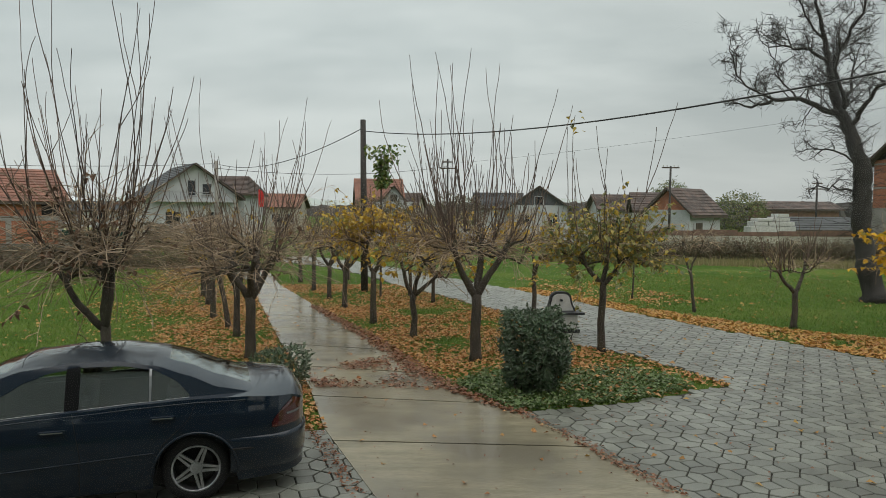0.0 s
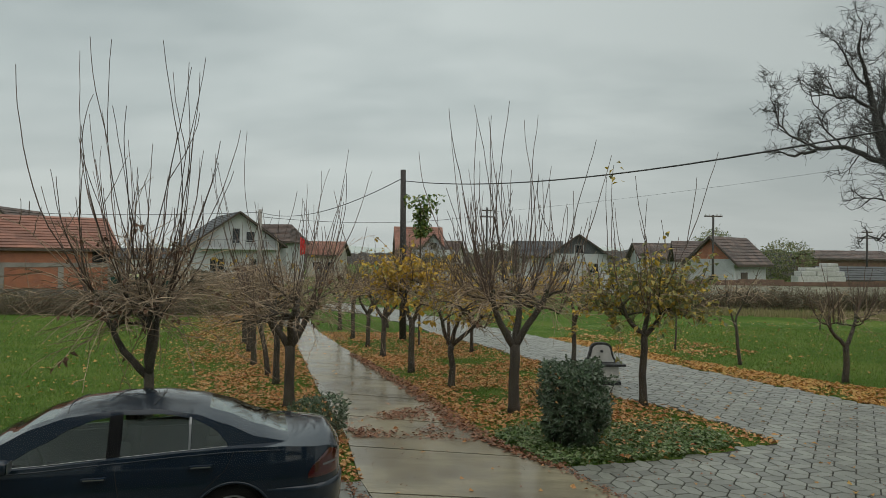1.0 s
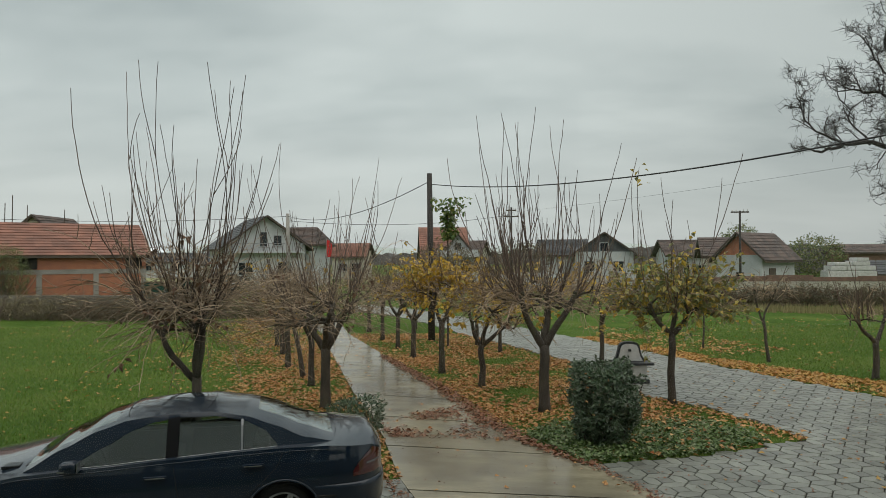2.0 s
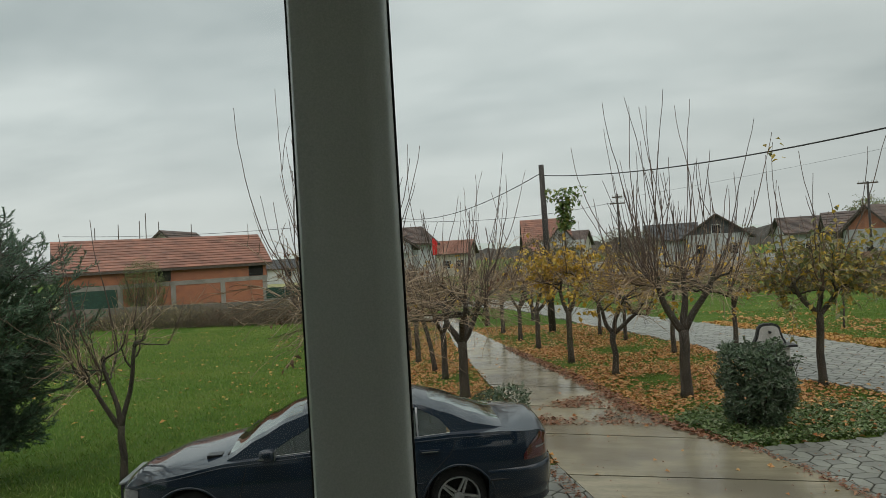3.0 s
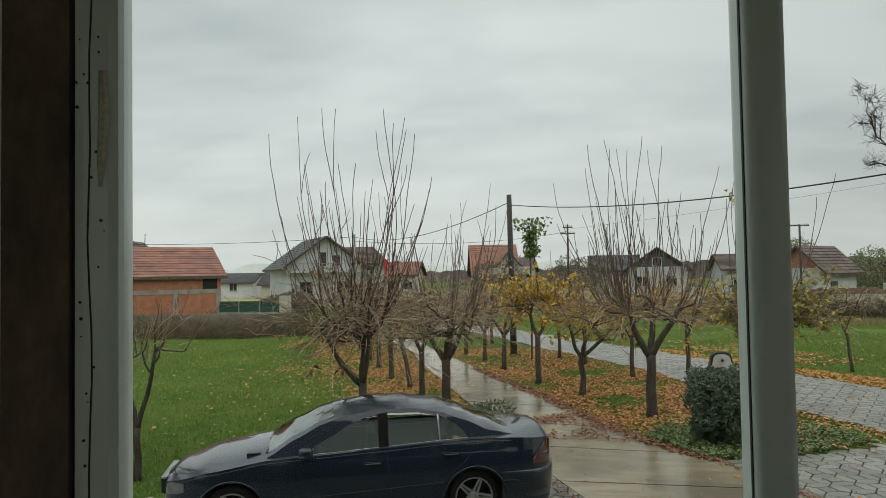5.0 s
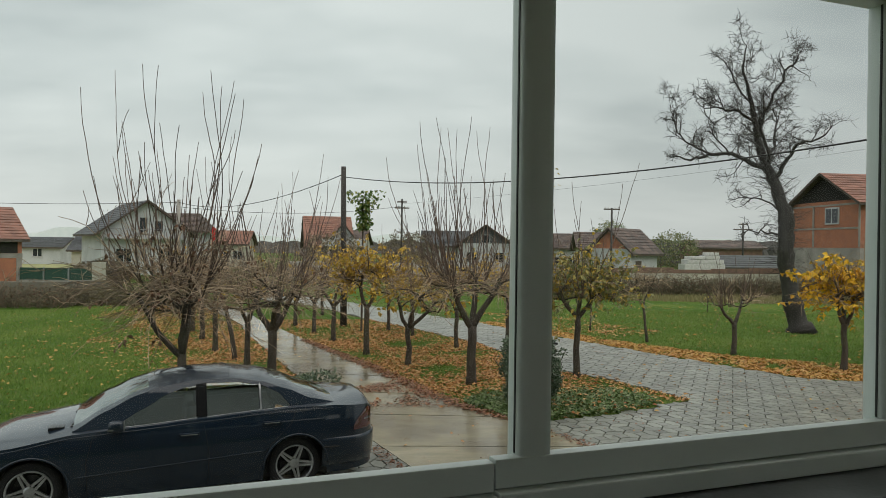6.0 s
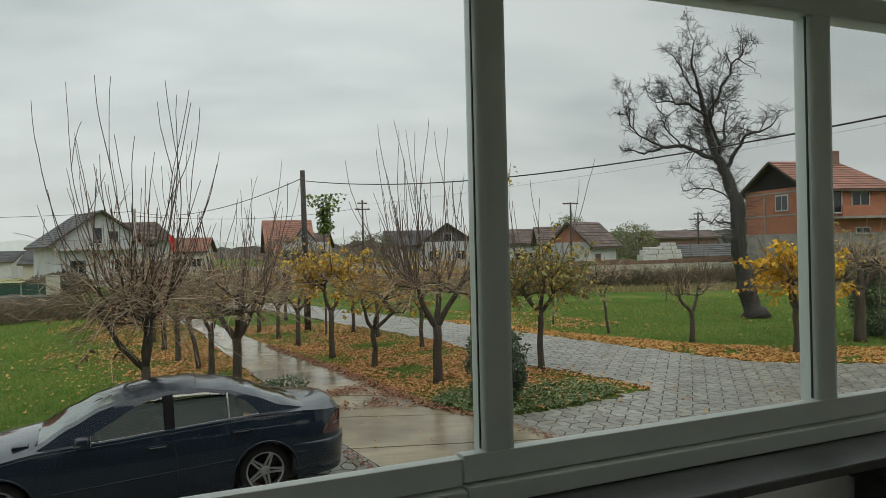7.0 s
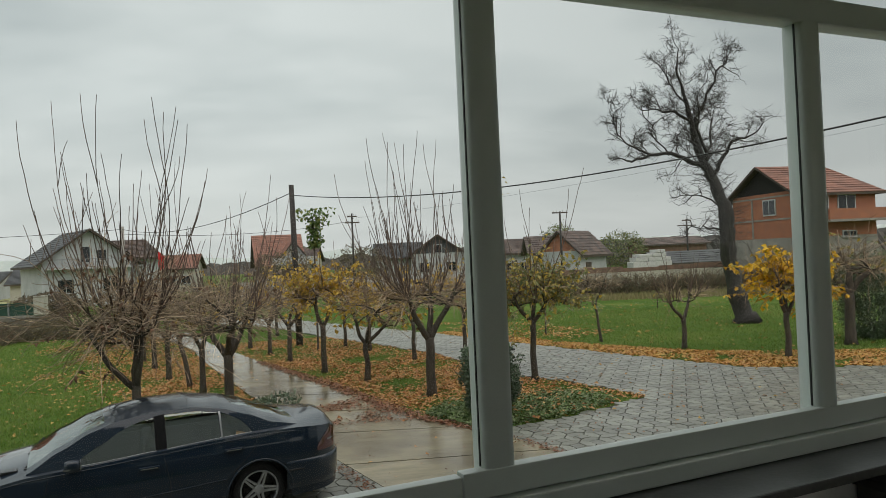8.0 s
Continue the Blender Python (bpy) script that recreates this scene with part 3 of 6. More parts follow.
for x, y, w, d, e, t, mt, wm, turn, lab in (
        (-22.4, 92, 4.2, 6, 3.2, 4.75, M_TILE, M_CREAM, 0, "low pale house with a faded red roof"),
        (-11.8, 110, 8.0, 8, 3.4, 5.4, M_TILE_OLD, M_CREAM, -8, "pale house with an old brown roof among trees"),
        (-38, 88, 8.0, 7, 2.2, 3.8, M_TILE_DARK, M_CREAM, 6, "low pale outbuilding with a dark roof"),
        (-52, 96, 9.0, 7, 2.4, 3.6, M_TILE_DARK, M_WHITE, 4, "far white bungalow with a grey roof"),
        (-62, 50, 9.0, 8, 3.2, 5.6, M_TILE, M_WHITE, 25, "white farmhouse with a red tile roof"),
        (-44.5, 32.5, 6.0, 6, 2.6, 3.9, M_TILE, M_WHITE, 40, "small white outbuilding with a red roof"),
        (15.7, 69, 3.3, 6, 3.2, 4.5, M_TILE_OLD, M_WHITE, 0, "small white house with a brown tile roof")):
    house("village_house", pose(x, y, 0, 0, 0, turn), w, d, e, t, wm, mt, lab, windows=((w * 0.2, 1.0, 1.2, 1.1, 0, None, 1), (w * 0.62, 1.0, 1.2, 1.1, 0, None, 1)), group="village houses")

red_house = house("red_roof_house", pose(-10.3, 93, 0, 0, 0, 10), 5.4, 8, 3.2, 6.9, M_WHITE, M_TILE, "white house with a steep red tile roof and a front gable", over=0.6, courses=16)
wing = house("front_wing", pose(-7.9, 89.6, 0, 0, 0, 10), 4.4, 4, 3.1, 5.8, M_WHITE, M_TILE, "white gabled front wing under red tiles", gable_front=True, over=0.6,
             windows=((1.8, 3.6, 0.9, 1.1, 0, None, 0), (0.5, 1.2, 1.3, 1.2, 0, None, 1), (2.6, 1.2, 1.3, 1.2, 0, None, 1)), category="house wing")
part("balcony_slab", box(-0.5, 4.9, -1.1, -0.005, 2.85, 3.0), M_WHITE, wing)
part("railing", box(-0.5, 4.9, -1.1, -1.03, 3.0, 3.75), M_WHITE, wing)
part("porch_roof", box(-4.0, 0.8, -2.6, -0.6, 2.2, 2.36, 0, pose(0, 0, 0.0, 12, 0, 0)), M_TILE_OLD, wing)

dark_house = house("dark_roof_house", pose(8.0, 80, 0, 0, 0, -6), 6.2, 8, 3.4, 5.55, M_WHITE, M_TILE_DARK, "white house with a dark roof behind the garden trees", gable_front=True, over=0.6, gable_mat=M_TILE_DARK,
                   windows=((2.6, 3.4, 1.0, 1.0, 0, None, 0), (0.9, 1.2, 1.2, 1.2, 0, None, 1), (4.0, 1.2, 1.2, 1.2, 0, None, 1)))
side_roof = house("side_wing", pose(4.2, 83, 0, 0, 0, -6), 5.0, 6, 3.3, 4.9, M_WHITE, M_TILE_DARK, "white side wing with a dark roof", category="house wing")
street_wall = thing("garden_wall", pose(-9, 62, 0, 0, 0, -2), "long white garden wall along the street", "wall")
for i in range(7):
    part("panel", box(i * 3.7, i * 3.7 + 3.4, 0, 0.18, 0, 1.55), M_WHITE, street_wall)
    part("post", box(i * 3.7 + 3.4, i * 3.7 + 3.7, -0.06, 0.24, 0, 1.75), M_CREAM, street_wall)

# small brick shed with a wide old tile roof
shed = house("brick_shed", pose(16.66, 57.27, 0, 0, 0, -45), 3.6, 5.2, 3.0, 4.72, M_WHITE, M_TILE_OLD, "white shed with a raw brick gable and old tiles",
             gable_front=True, over=0.45, gable_mat=M_BLOCK, courses=9, windows=((1.6, 1.1, 0.6, 0.6, 0, M_WOOD, 0),), category="shed")
part("side_door", box(3.55, 3.66, 1.0, 2.0, 0.1, 2.0), M_WOOD, shed, "dark plank door")
lean_to = house("lean_to", pose(16.4, 58.9, 0, 0, 0, -8), 2.6, 4.0, 3.2, 4.45, M_CREAM, M_TILE_OLD, "low pale lean-to with a brown roof", courses=8, category="shed")

# grey sheet roofs, block stack and low brick boundary wall
stack = thing("block_stack", pose(26.0, 60, 0, 0, 0, 0), "stack of pale wrapped building blocks on pallets", "building blocks")
for x0, x1, z0, z1 in ((0, 3.9, 0.2, 1.0), (0.05, 3.8, 1.02, 1.7), (0.3, 1.5, 1.72, 2.1), (1.55, 3.7, 1.72, 2.1), (0.6, 1.9, 2.12, 2.38), (2.0, 3.3, 2.12, 2.45), (2.3, 3.2, 2.47, 2.75)):
    part("pallet_load", box(x0, x1, 0, 1.4, z0, z1, 0.05), M_STONE_WHITE, stack)
part("pallet", box(0, 3.6, 0, 1.4, 0.0, 0.19), M_WOOD, stack)
long_shed = house("long_shed", pose(29.6, 61, 0, 0, 0, 0), 11.0, 6, 1.55, 2.5, M_WOOD, M_TILE_DARK, "long low timber shed with a grey sheet roof", courses=6, category="shed")
far_block = house("far_block_house", pose(42, 92, 0, 0, 0, 0), 9.0, 6, 3.4, 4.3, M_BLOCK_OLD, M_TILE_OLD, "far low brick building with a shallow brown roof", courses=6)
brick_wall = thing("boundary_wall", pose(12.0, 50, 0, 0, 0, 2), "low pale boundary wall with a raw brick top course", "wall")
for i in range(10):
    part("panel", box(i * 3.0, i * 3.0 + 2.985, 0, 0.2, 0, 1.22), M_CREAM, brick_wall)
    part("coping", box(i * 3.0, i * 3.0 + 2.985, -0.03, 0.23, 1.225, 1.50 + 0.07 * ((i * 7) % 3)), M_BLOCK_OLD, brick_wall, "raw red brick top courses")

# concrete garden wall in front of the barn, and a green sheet fence beside it
barn_wall = thing("concrete_wall", pose(-46, 34.6, 0, 0, 0, 3), "weathered concrete garden wall at the end of the lawn", "wall")
for i in range(11):
    part("panel", box(i * 2.9, i * 2.9 + 2.88, 0, 0.18, 0, 1.02), M_WALLOLD, barn_wall)
green_fence = thing("sheet_fence", pose(-24.3, 44.6, 0, 0, 0, -3), "dark green corrugated sheet fence", "fence")
for i in range(4):
    part("sheet", box(i * 1.5, i * 1.5 + 1.46, 0, 0.05, 0.68, 1.42), M_GREENSHEET, green_fence)
    part("post", box(i * 1.5 - 0.05, i * 1.5 + 0.04, -0.06, 0.0, 0.0, 1.45), M_METALGREY, green_fence)
part("plinth", box(-0.3, 6.6, -0.05, 0.2, 0, 0.67), M_MORTAR, green_fence)
part("gate_pillar", box(6.0, 6.6, -0.25, 0.3, 0.672, 1.8), M_CREAM, green_fence)

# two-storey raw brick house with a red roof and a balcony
# its gable takes the near-black too, roof-space shade put into the colour
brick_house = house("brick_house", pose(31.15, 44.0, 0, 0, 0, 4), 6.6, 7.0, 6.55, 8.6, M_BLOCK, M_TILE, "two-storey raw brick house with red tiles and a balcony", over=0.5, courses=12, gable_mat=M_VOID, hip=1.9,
                    windows=((3.4, 5.0, 1.5, 1.15, 0, None, 1), (1.9, 4.6, 0.75, 1.6, 0, None, 0), (3.7, 3.1, 1.2, 0.5, 0, None, 1)))
part("ground_floor", box(-0.02, 6.62, -0.02, 7.02, 0, 3.25), M_MORTAR, brick_house, "grey plastered ground floor")
part("balcony_slab", box(1.7, 6.95, -1.2, -0.025, 4.2, 4.36), M_MORTAR, brick_house)
part("balcony_parapet", box(1.7, 6.95, -1.2, -1.05, 4.365, 5.1), M_BLOCK, brick_house)
part("beam", box(-0.03, 6.63, -0.03, 0.1, 6.2, 6.5), M_MORTAR, brick_house)
part("chimney", box(4.6, 5.15, 3.0, 3.55, 8.0, 9.35, 0.02), M_BLOCK_OLD, brick_house)
for z in (4.55, 6.2):
    part("side_beam", box(-0.035, 0.0, -0.02, 7.02, z, z + 0.12), M_MORTAR, brick_house)
for y in (-0.02, 4.6):
    part("side_pillar", box(-0.045, 0.0, y, y + 0.16, 3.3, 6.2), M_MORTAR, brick_house)
side = part("side_window", box(-0.07, 0.02, 2.0, 3.4, 4.9, 6.1), M_WHITE, brick_house)
part("pane", box(-0.09, -0.072, 2.1, 2.65, 5.0, 6.0), M_DARKWIN, side)
part("pane", box(-0.09, -0.072, 2.75, 3.3, 5.0, 6.0), M_DARKWIN, side)


# ---- trees ----
def pollard(name, m, label, seed, limbs=((-0.5, 0, 0.8), (0.5, 0, 0.8)), trunk=1.4, r=0.1, head=1.1, height=5.6, shoots=40, twigs=260, lean=(0, 0), leaves=0.0, leaf_mat=None, leaf_size=0.12,
            category="tree", group="", droop=0.05, fan=0.55, tip_leaves=0.0, rise=0.35, thin=1.0):
    """A cut-back garden tree: trunk, a few forked limbs, a wide tangle of arching twigs and long upright shoots.
    limbs: where each main limb ends, from the fork; head: the crown's half width; height: of the tallest shoots."""
    rng = random.Random(seed)
    tree = thing(name, m, label, category, group)
    tk = Tubes(10)
    top = Vector((lean[0], lean[1], trunk))
    line = [Vector((0, 0, -0.05)), Vector((lean[0] * 0.1, lean[1] * 0.1, trunk * 0.12)), Vector((lean[0] * 0.35 + rng.uniform(-.03, .03), lean[1] * 0.4, trunk * 0.45)), Vector((lean[0] * 0.75 + rng.uniform(-.03, .03), lean[1] * 0.8, trunk * 0.8)), top]
    tk.add(line, [r * 1.4, r * 1.08, r * 0.95, r * 0.92, r * 0.95])
    part("trunk", tk.data(), M_BARK, tree, smooth=True)
    lb, tw, sh, lv = Tubes(7), Tubes(3), Tubes(4), Leaves()
    knots, heads = [], []
    for i, e in enumerate(limbs):
        e = Vector(e)
        ln = wander(rng, top - Vector((0, 0, 0.06)), e + Vector((0, 0, -0.15)), e.length, 7, 0.13, 0.06)
        lb.add(ln, taper(len(ln), r * 0.74, r * 0.46))
        lb.add([ln[-1], ln[-1] + Vector((0.02, 0, 0.07))], [r * 0.60, r * 0.35])
        heads.append(ln[-1])
        for k in range(5):
            a = rng.uniform(0, 2 * math.pi)
            w = Vector((e.x, e.y, 0)).normalized() * 0.5 + Vector((math.cos(a), math.sin(a), rng.uniform(0.1, 0.9)))
            l2 = wander(rng, ln[rng.randint(5, 7)], w, head * rng.uniform(0.35, 0.72), 6, 0.26, 0.02)
            lb.add(l2, taper(len(l2), r * 0.30, r * 0.15), 5)
            lb.add([l2[-1], l2[-1] + Vector((0, 0, 0.04))], [r * 0.27, r * 0.16], 5)
            knots += l2[2:]
            heads.append(l2[-1])
    knots += heads
    mid = sum(knots, Vector()) / len(knots)
    crown = [k for k in knots if k.z > mid.z - 0.1]

    def leaf(p, size=1.0):
        lv.add(p, (rng.gauss(0, 1), rng.gauss(0, 1), rng.uniform(-1.3, 0.2)), (rng.gauss(0, .5), rng.gauss(0, .5), 1), leaf_size * size * rng.uniform(0.7, 1.3), leaf_size * 0.75)

    for i in range(int(twigs * 0.7)):
        b = rng.choice(knots)
        out = Vector((b.x - mid.x, b.y - mid.y, 0)) * 0.9
        w = out + Vector((rng.gauss(0, .7), rng.gauss(0, .7), rng.uniform(-0.25, 1.0) * rise / 0.35))
        t = wander(rng, b, w, head * rng.uniform(0.35, 1.15), 8, 0.12, -droop * rng.uniform(0.2, 2.2))
        r0 = rng.uniform(0.0055, 0.0095) * thin
        tw.add(t, taper(len(t), r0, 0.004 * thin), 3)
        for k in range(2):
            q = t[rng.randint(2, 7)]
            t2 = wander(rng, q, (t[-1] - t[0]).normalized() + Vector((rng.gauss(0, .7), rng.gauss(0, .7), rng.uniform(-0.5, 0.8))), head * rng.uniform(0.15, 0.5), 5, 0.15, -droop)
            tw.add(t2, taper(len(t2), 0.0065 * thin, 0.0035 * thin), 3)
            if rng.random() < leaves:
                for _ in range(5):
                    leaf(t2[rng.randint(0, 5)])
    for i in range(shoots):
        b = rng.choice(heads) if rng.random() < 0.55 else rng.choice(crown)
        off = Vector((b.x - mid.x, b.y - mid.y, 0))
        far = min(1.3, off.length / head)
        share = rng.uniform(0.86, 1.0) if i < shoots * 0.14 else rng.uniform(0.22, 0.72)
        long = max(0.5, (height - b.z) * share * (1 - 0.5 * min(1.0, far * far)))
        w = off.normalized() * fan * (0.3 + 1.7 * far) * rng.uniform(0.6, 1.4) + Vector((rng.gauss(0, .2), rng.gauss(0, .2), 0.8))
        t = wander(rng, b, w, long, 12, 0.055, 0.12)
        sh.add(t, taper(len(t), rng.uniform(0.009, 0.013), 0.005), 4)
        for _ in range(1 if long > 0.9 and rng.random() < 0.4 else 0):
            q = t[rng.randint(3, 7)]
            t2 = wander(rng, q, (rng.gauss(0, .35), rng.gauss(0, .35), 1), long * rng.uniform(0.2, 0.45), 6, 0.06, 0.1)
            sh.add(t2, taper(len(t2), 0.008, 0.005), 4)
        if rng.random() < tip_leaves:
            for _ in range(9):
                leaf(t[-1] + Vector((rng.gauss(0, .09), rng.gauss(0, .09), rng.uniform(-.4, .05))), 1.1)
    part("limbs", lb.data(), M_BARK, tree, smooth=True)
    tagged(part("twigs", tw.data(), M_TWIG, tree), kind="stuff")
    tagged(part("shoots", sh.data(), M_SHOOT, tree), kind="stuff")
    if lv.v:
        tagged(part("leaves", lv.data(), leaf_mat or M_YELLOW, tree), kind="stuff")
    return tree


def at(x, y, turn=0.0, s=1.0):
    return pose(x, y, 0, 0, 0, turn) @ Matrix.Diagonal((s, s, s, 1))


G = "garden trees"
LT = "lawn trees"
FORK3 = ((-0.45, 0.1, 0.75), (0.12, -0.2, 0.95), (0.5, 0.15, 0.75))
FORK2 = ((-0.3, 0.1, 0.85), (0.32, -0.05, 0.85))
pollard("pollard_tree", at(-3.70, 10.3), "bare cut-back tree with a leaning limb, tangled twigs and tall shoots", 11, ((-0.75, -0.05, 0.85), (0.0, 0.05, 1.0), (0.35, -0.15, 0.95)), 1.35, 0.07, 1.4, 6.0, 62, 310, leaves=0.10, leaf_mat=M_DRIED, leaf_size=0.09, group=G, droop=0.06, fan=0.62)
pollard("pollard_tree", at(-2.98, 14.6), "bare round-headed tree on a short trunk by the path", 12, ((-0.5, 0.1, 0.7), (-0.1, -0.15, 1.0), (0.2, 0.3, 0.95), (0.5, -0.1, 0.75)), 1.2, 0.10, 1.3, 5.7, 58, 320, leaves=0.02, leaf_mat=M_DRIED, group=G, fan=0.45, thin=0.9)
pollard("pollard_tree", at(1.36, 14.6), "bare cut-back tree with many tall straight shoots", 13, ((-0.6, 0.05, 1.0), (0.5, 0, 1.1), (0.0, 0.45, 1.1)), 1.3, 0.105, 1.25, 6.2, 95, 300, leaves=0.015, leaf_mat=M_DRIED, group=G, fan=0.32, thin=0.9)
pollard("leafy_tree", at(3.96, 15.42), "small tree still holding green and yellow leaves", 14, ((-0.38, 0, 0.7), (0.1, 0.2, 0.9), (0.42, -0.1, 0.65)), 1.45, 0.075, 1.0, 5.7, 20, 330, leaves=0.85, leaf_mat=M_MIXED, leaf_size=0.125, group=G, tip_leaves=0.35, fan=0.2, rise=0.6, droop=0.03)
pollard("garden_tree", at(0.05, 17.1), "bare slender tree with a few yellow leaves", 15, FORK3, 1.0, 0.075, 1.0, 3.7, 16, 170, leaves=0.12, leaf_size=0.14, group=G)
pollard("yellow_tree", at(-1.05, 18.95), "tree full of bright yellow autumn leaves", 16, FORK2, 1.35, 0.08, 1.0, 3.8, 18, 260, leaves=0.7, leaf_size=0.125, group=G, rise=0.85, droop=0.03)
small = pollard("garden_tree", at(-2.15, 21.57), "bare young garden tree with a twiggy head", 17, FORK3, 1.15, 0.075, 1.0, 3.7, 18, 170, leaves=0.04, leaf_size=0.13, group=G)
sparse = pollard("yellowing_tree", at(1.6, 20.2), "slender tree with sparse yellow leaves", 18, FORK2, 1.15, 0.065, 1.0, 3.8, 22, 160, leaves=0.3, leaf_size=0.14, group=G)
for x, y, turn, s in ((-2.95, 23.7, 40, 0.95), (-3.85, 25.9, 110, 1.0), (-4.9, 28.75, 200, 1.05), (-3.95, 17.0, 70, 0.98), (-5.3, 19.5, 160, 1.02), (-6.3, 22.1, 250, 1.0), (-7.1, 24.0, 20, 1.0), (-8.3, 27.5, 90, 1.05)):
    copy_thing(small, at(x, y, turn, s))
for x, y, turn, s in ((3.25, 20.8, 130, 1.0), (-0.4, 24.5, 220, 0.95), (-3.2, 30.0, 10, 1.05), (0.4, 22.9, 75, 0.9)):
    copy_thing(sparse, at(x, y, turn, s))
pollard("leaning_tree", at(-4.45, 18.05), "thin leaning bare tree beside the path", 19, FORK2, 1.5, 0.06, 0.8, 3.2, 10, 110, lean=(-0.35, 0.1), group=G)
pollard("lawn_tree", at(9.53, 18.8), "small bare tree on the lawn with upright twigs", 20, ((-0.5, 0, 0.6), (0.45, 0.1, 0.65)), 0.95, 0.075, 0.75, 3.5, 34, 90, group=LT, fan=0.3, rise=0.8)
pollard("lawn_tree", at(7.98, 21.5), "thin bare sapling on the lawn", 21, FORK2, 1.2, 0.045, 0.8, 2.7, 6, 70, lean=(-0.15, 0), group=LT, rise=0.5)
pollard("yellow_tree", at(11.09, 16.15), "young tree with large golden-yellow leaves", 22, ((-0.6, 0, 0.6), (0.2, 0.2, 0.8), (0.5, -0.1, 0.6)), 1.2, 0.08, 1.1, 3.6, 10, 230, leaves=0.75, leaf_mat=M_GOLD, leaf_size=0.16, group=LT, rise=0.9, droop=0.0)
pollard("sapling", at(6.92, 24.3), "stake-thin sapling with a few leaves", 23, FORK2, 1.3, 0.03, 0.5, 2.4, 4, 24, leaves=0.3, leaf_mat=M_MIXED, group=LT)
pollard("sapling", at(14.96, 32.0), "tiny sapling at the lawn's edge", 24, ((0, 0, 0.3), (0.1, 0, 0.3)), 0.5, 0.025, 0.35, 1.3, 3, 16, leaves=0.4, leaf_mat=M_MIXED, group=LT)
pollard("lawn_tree", at(14.0, 17.5), "bare tree overgrown with ivy beside the yard", 25, FORK3, 1.5, 0.15, 1.3, 3.3, 16, 260, leaves=0.12, leaf_mat=M_MIXED, group=LT)
pollard("lawn_tree", at(-6.98, 9.31), "small bare tree with a forked trunk on the lawn", 26, ((-0.35, 0, 1.0), (0.28, 0.05, 1.25), (-0.5, 0.1, 0.75)), 0.8, 0.055, 0.85, 3.9, 18, 130, group=LT, fan=0.3, rise=1.0, thin=0.85, droop=0.0)
pollard("lawn_tree", at(-11.0, 7.6), "bare twiggy sapling with a last yellow leaf", 27, FORK3, 0.7, 0.06, 1.0, 4.0, 12, 110, leaves=0.02, group=LT, rise=0.7, thin=0.8)


def lerp_pairs(pairs, u):
    for (a, va), (b, vb) in zip(pairs, pairs[1:]):
        if u <= b:
            return va + (vb - va) * (u - a) / (b - a)
    return pairs[-1][1]


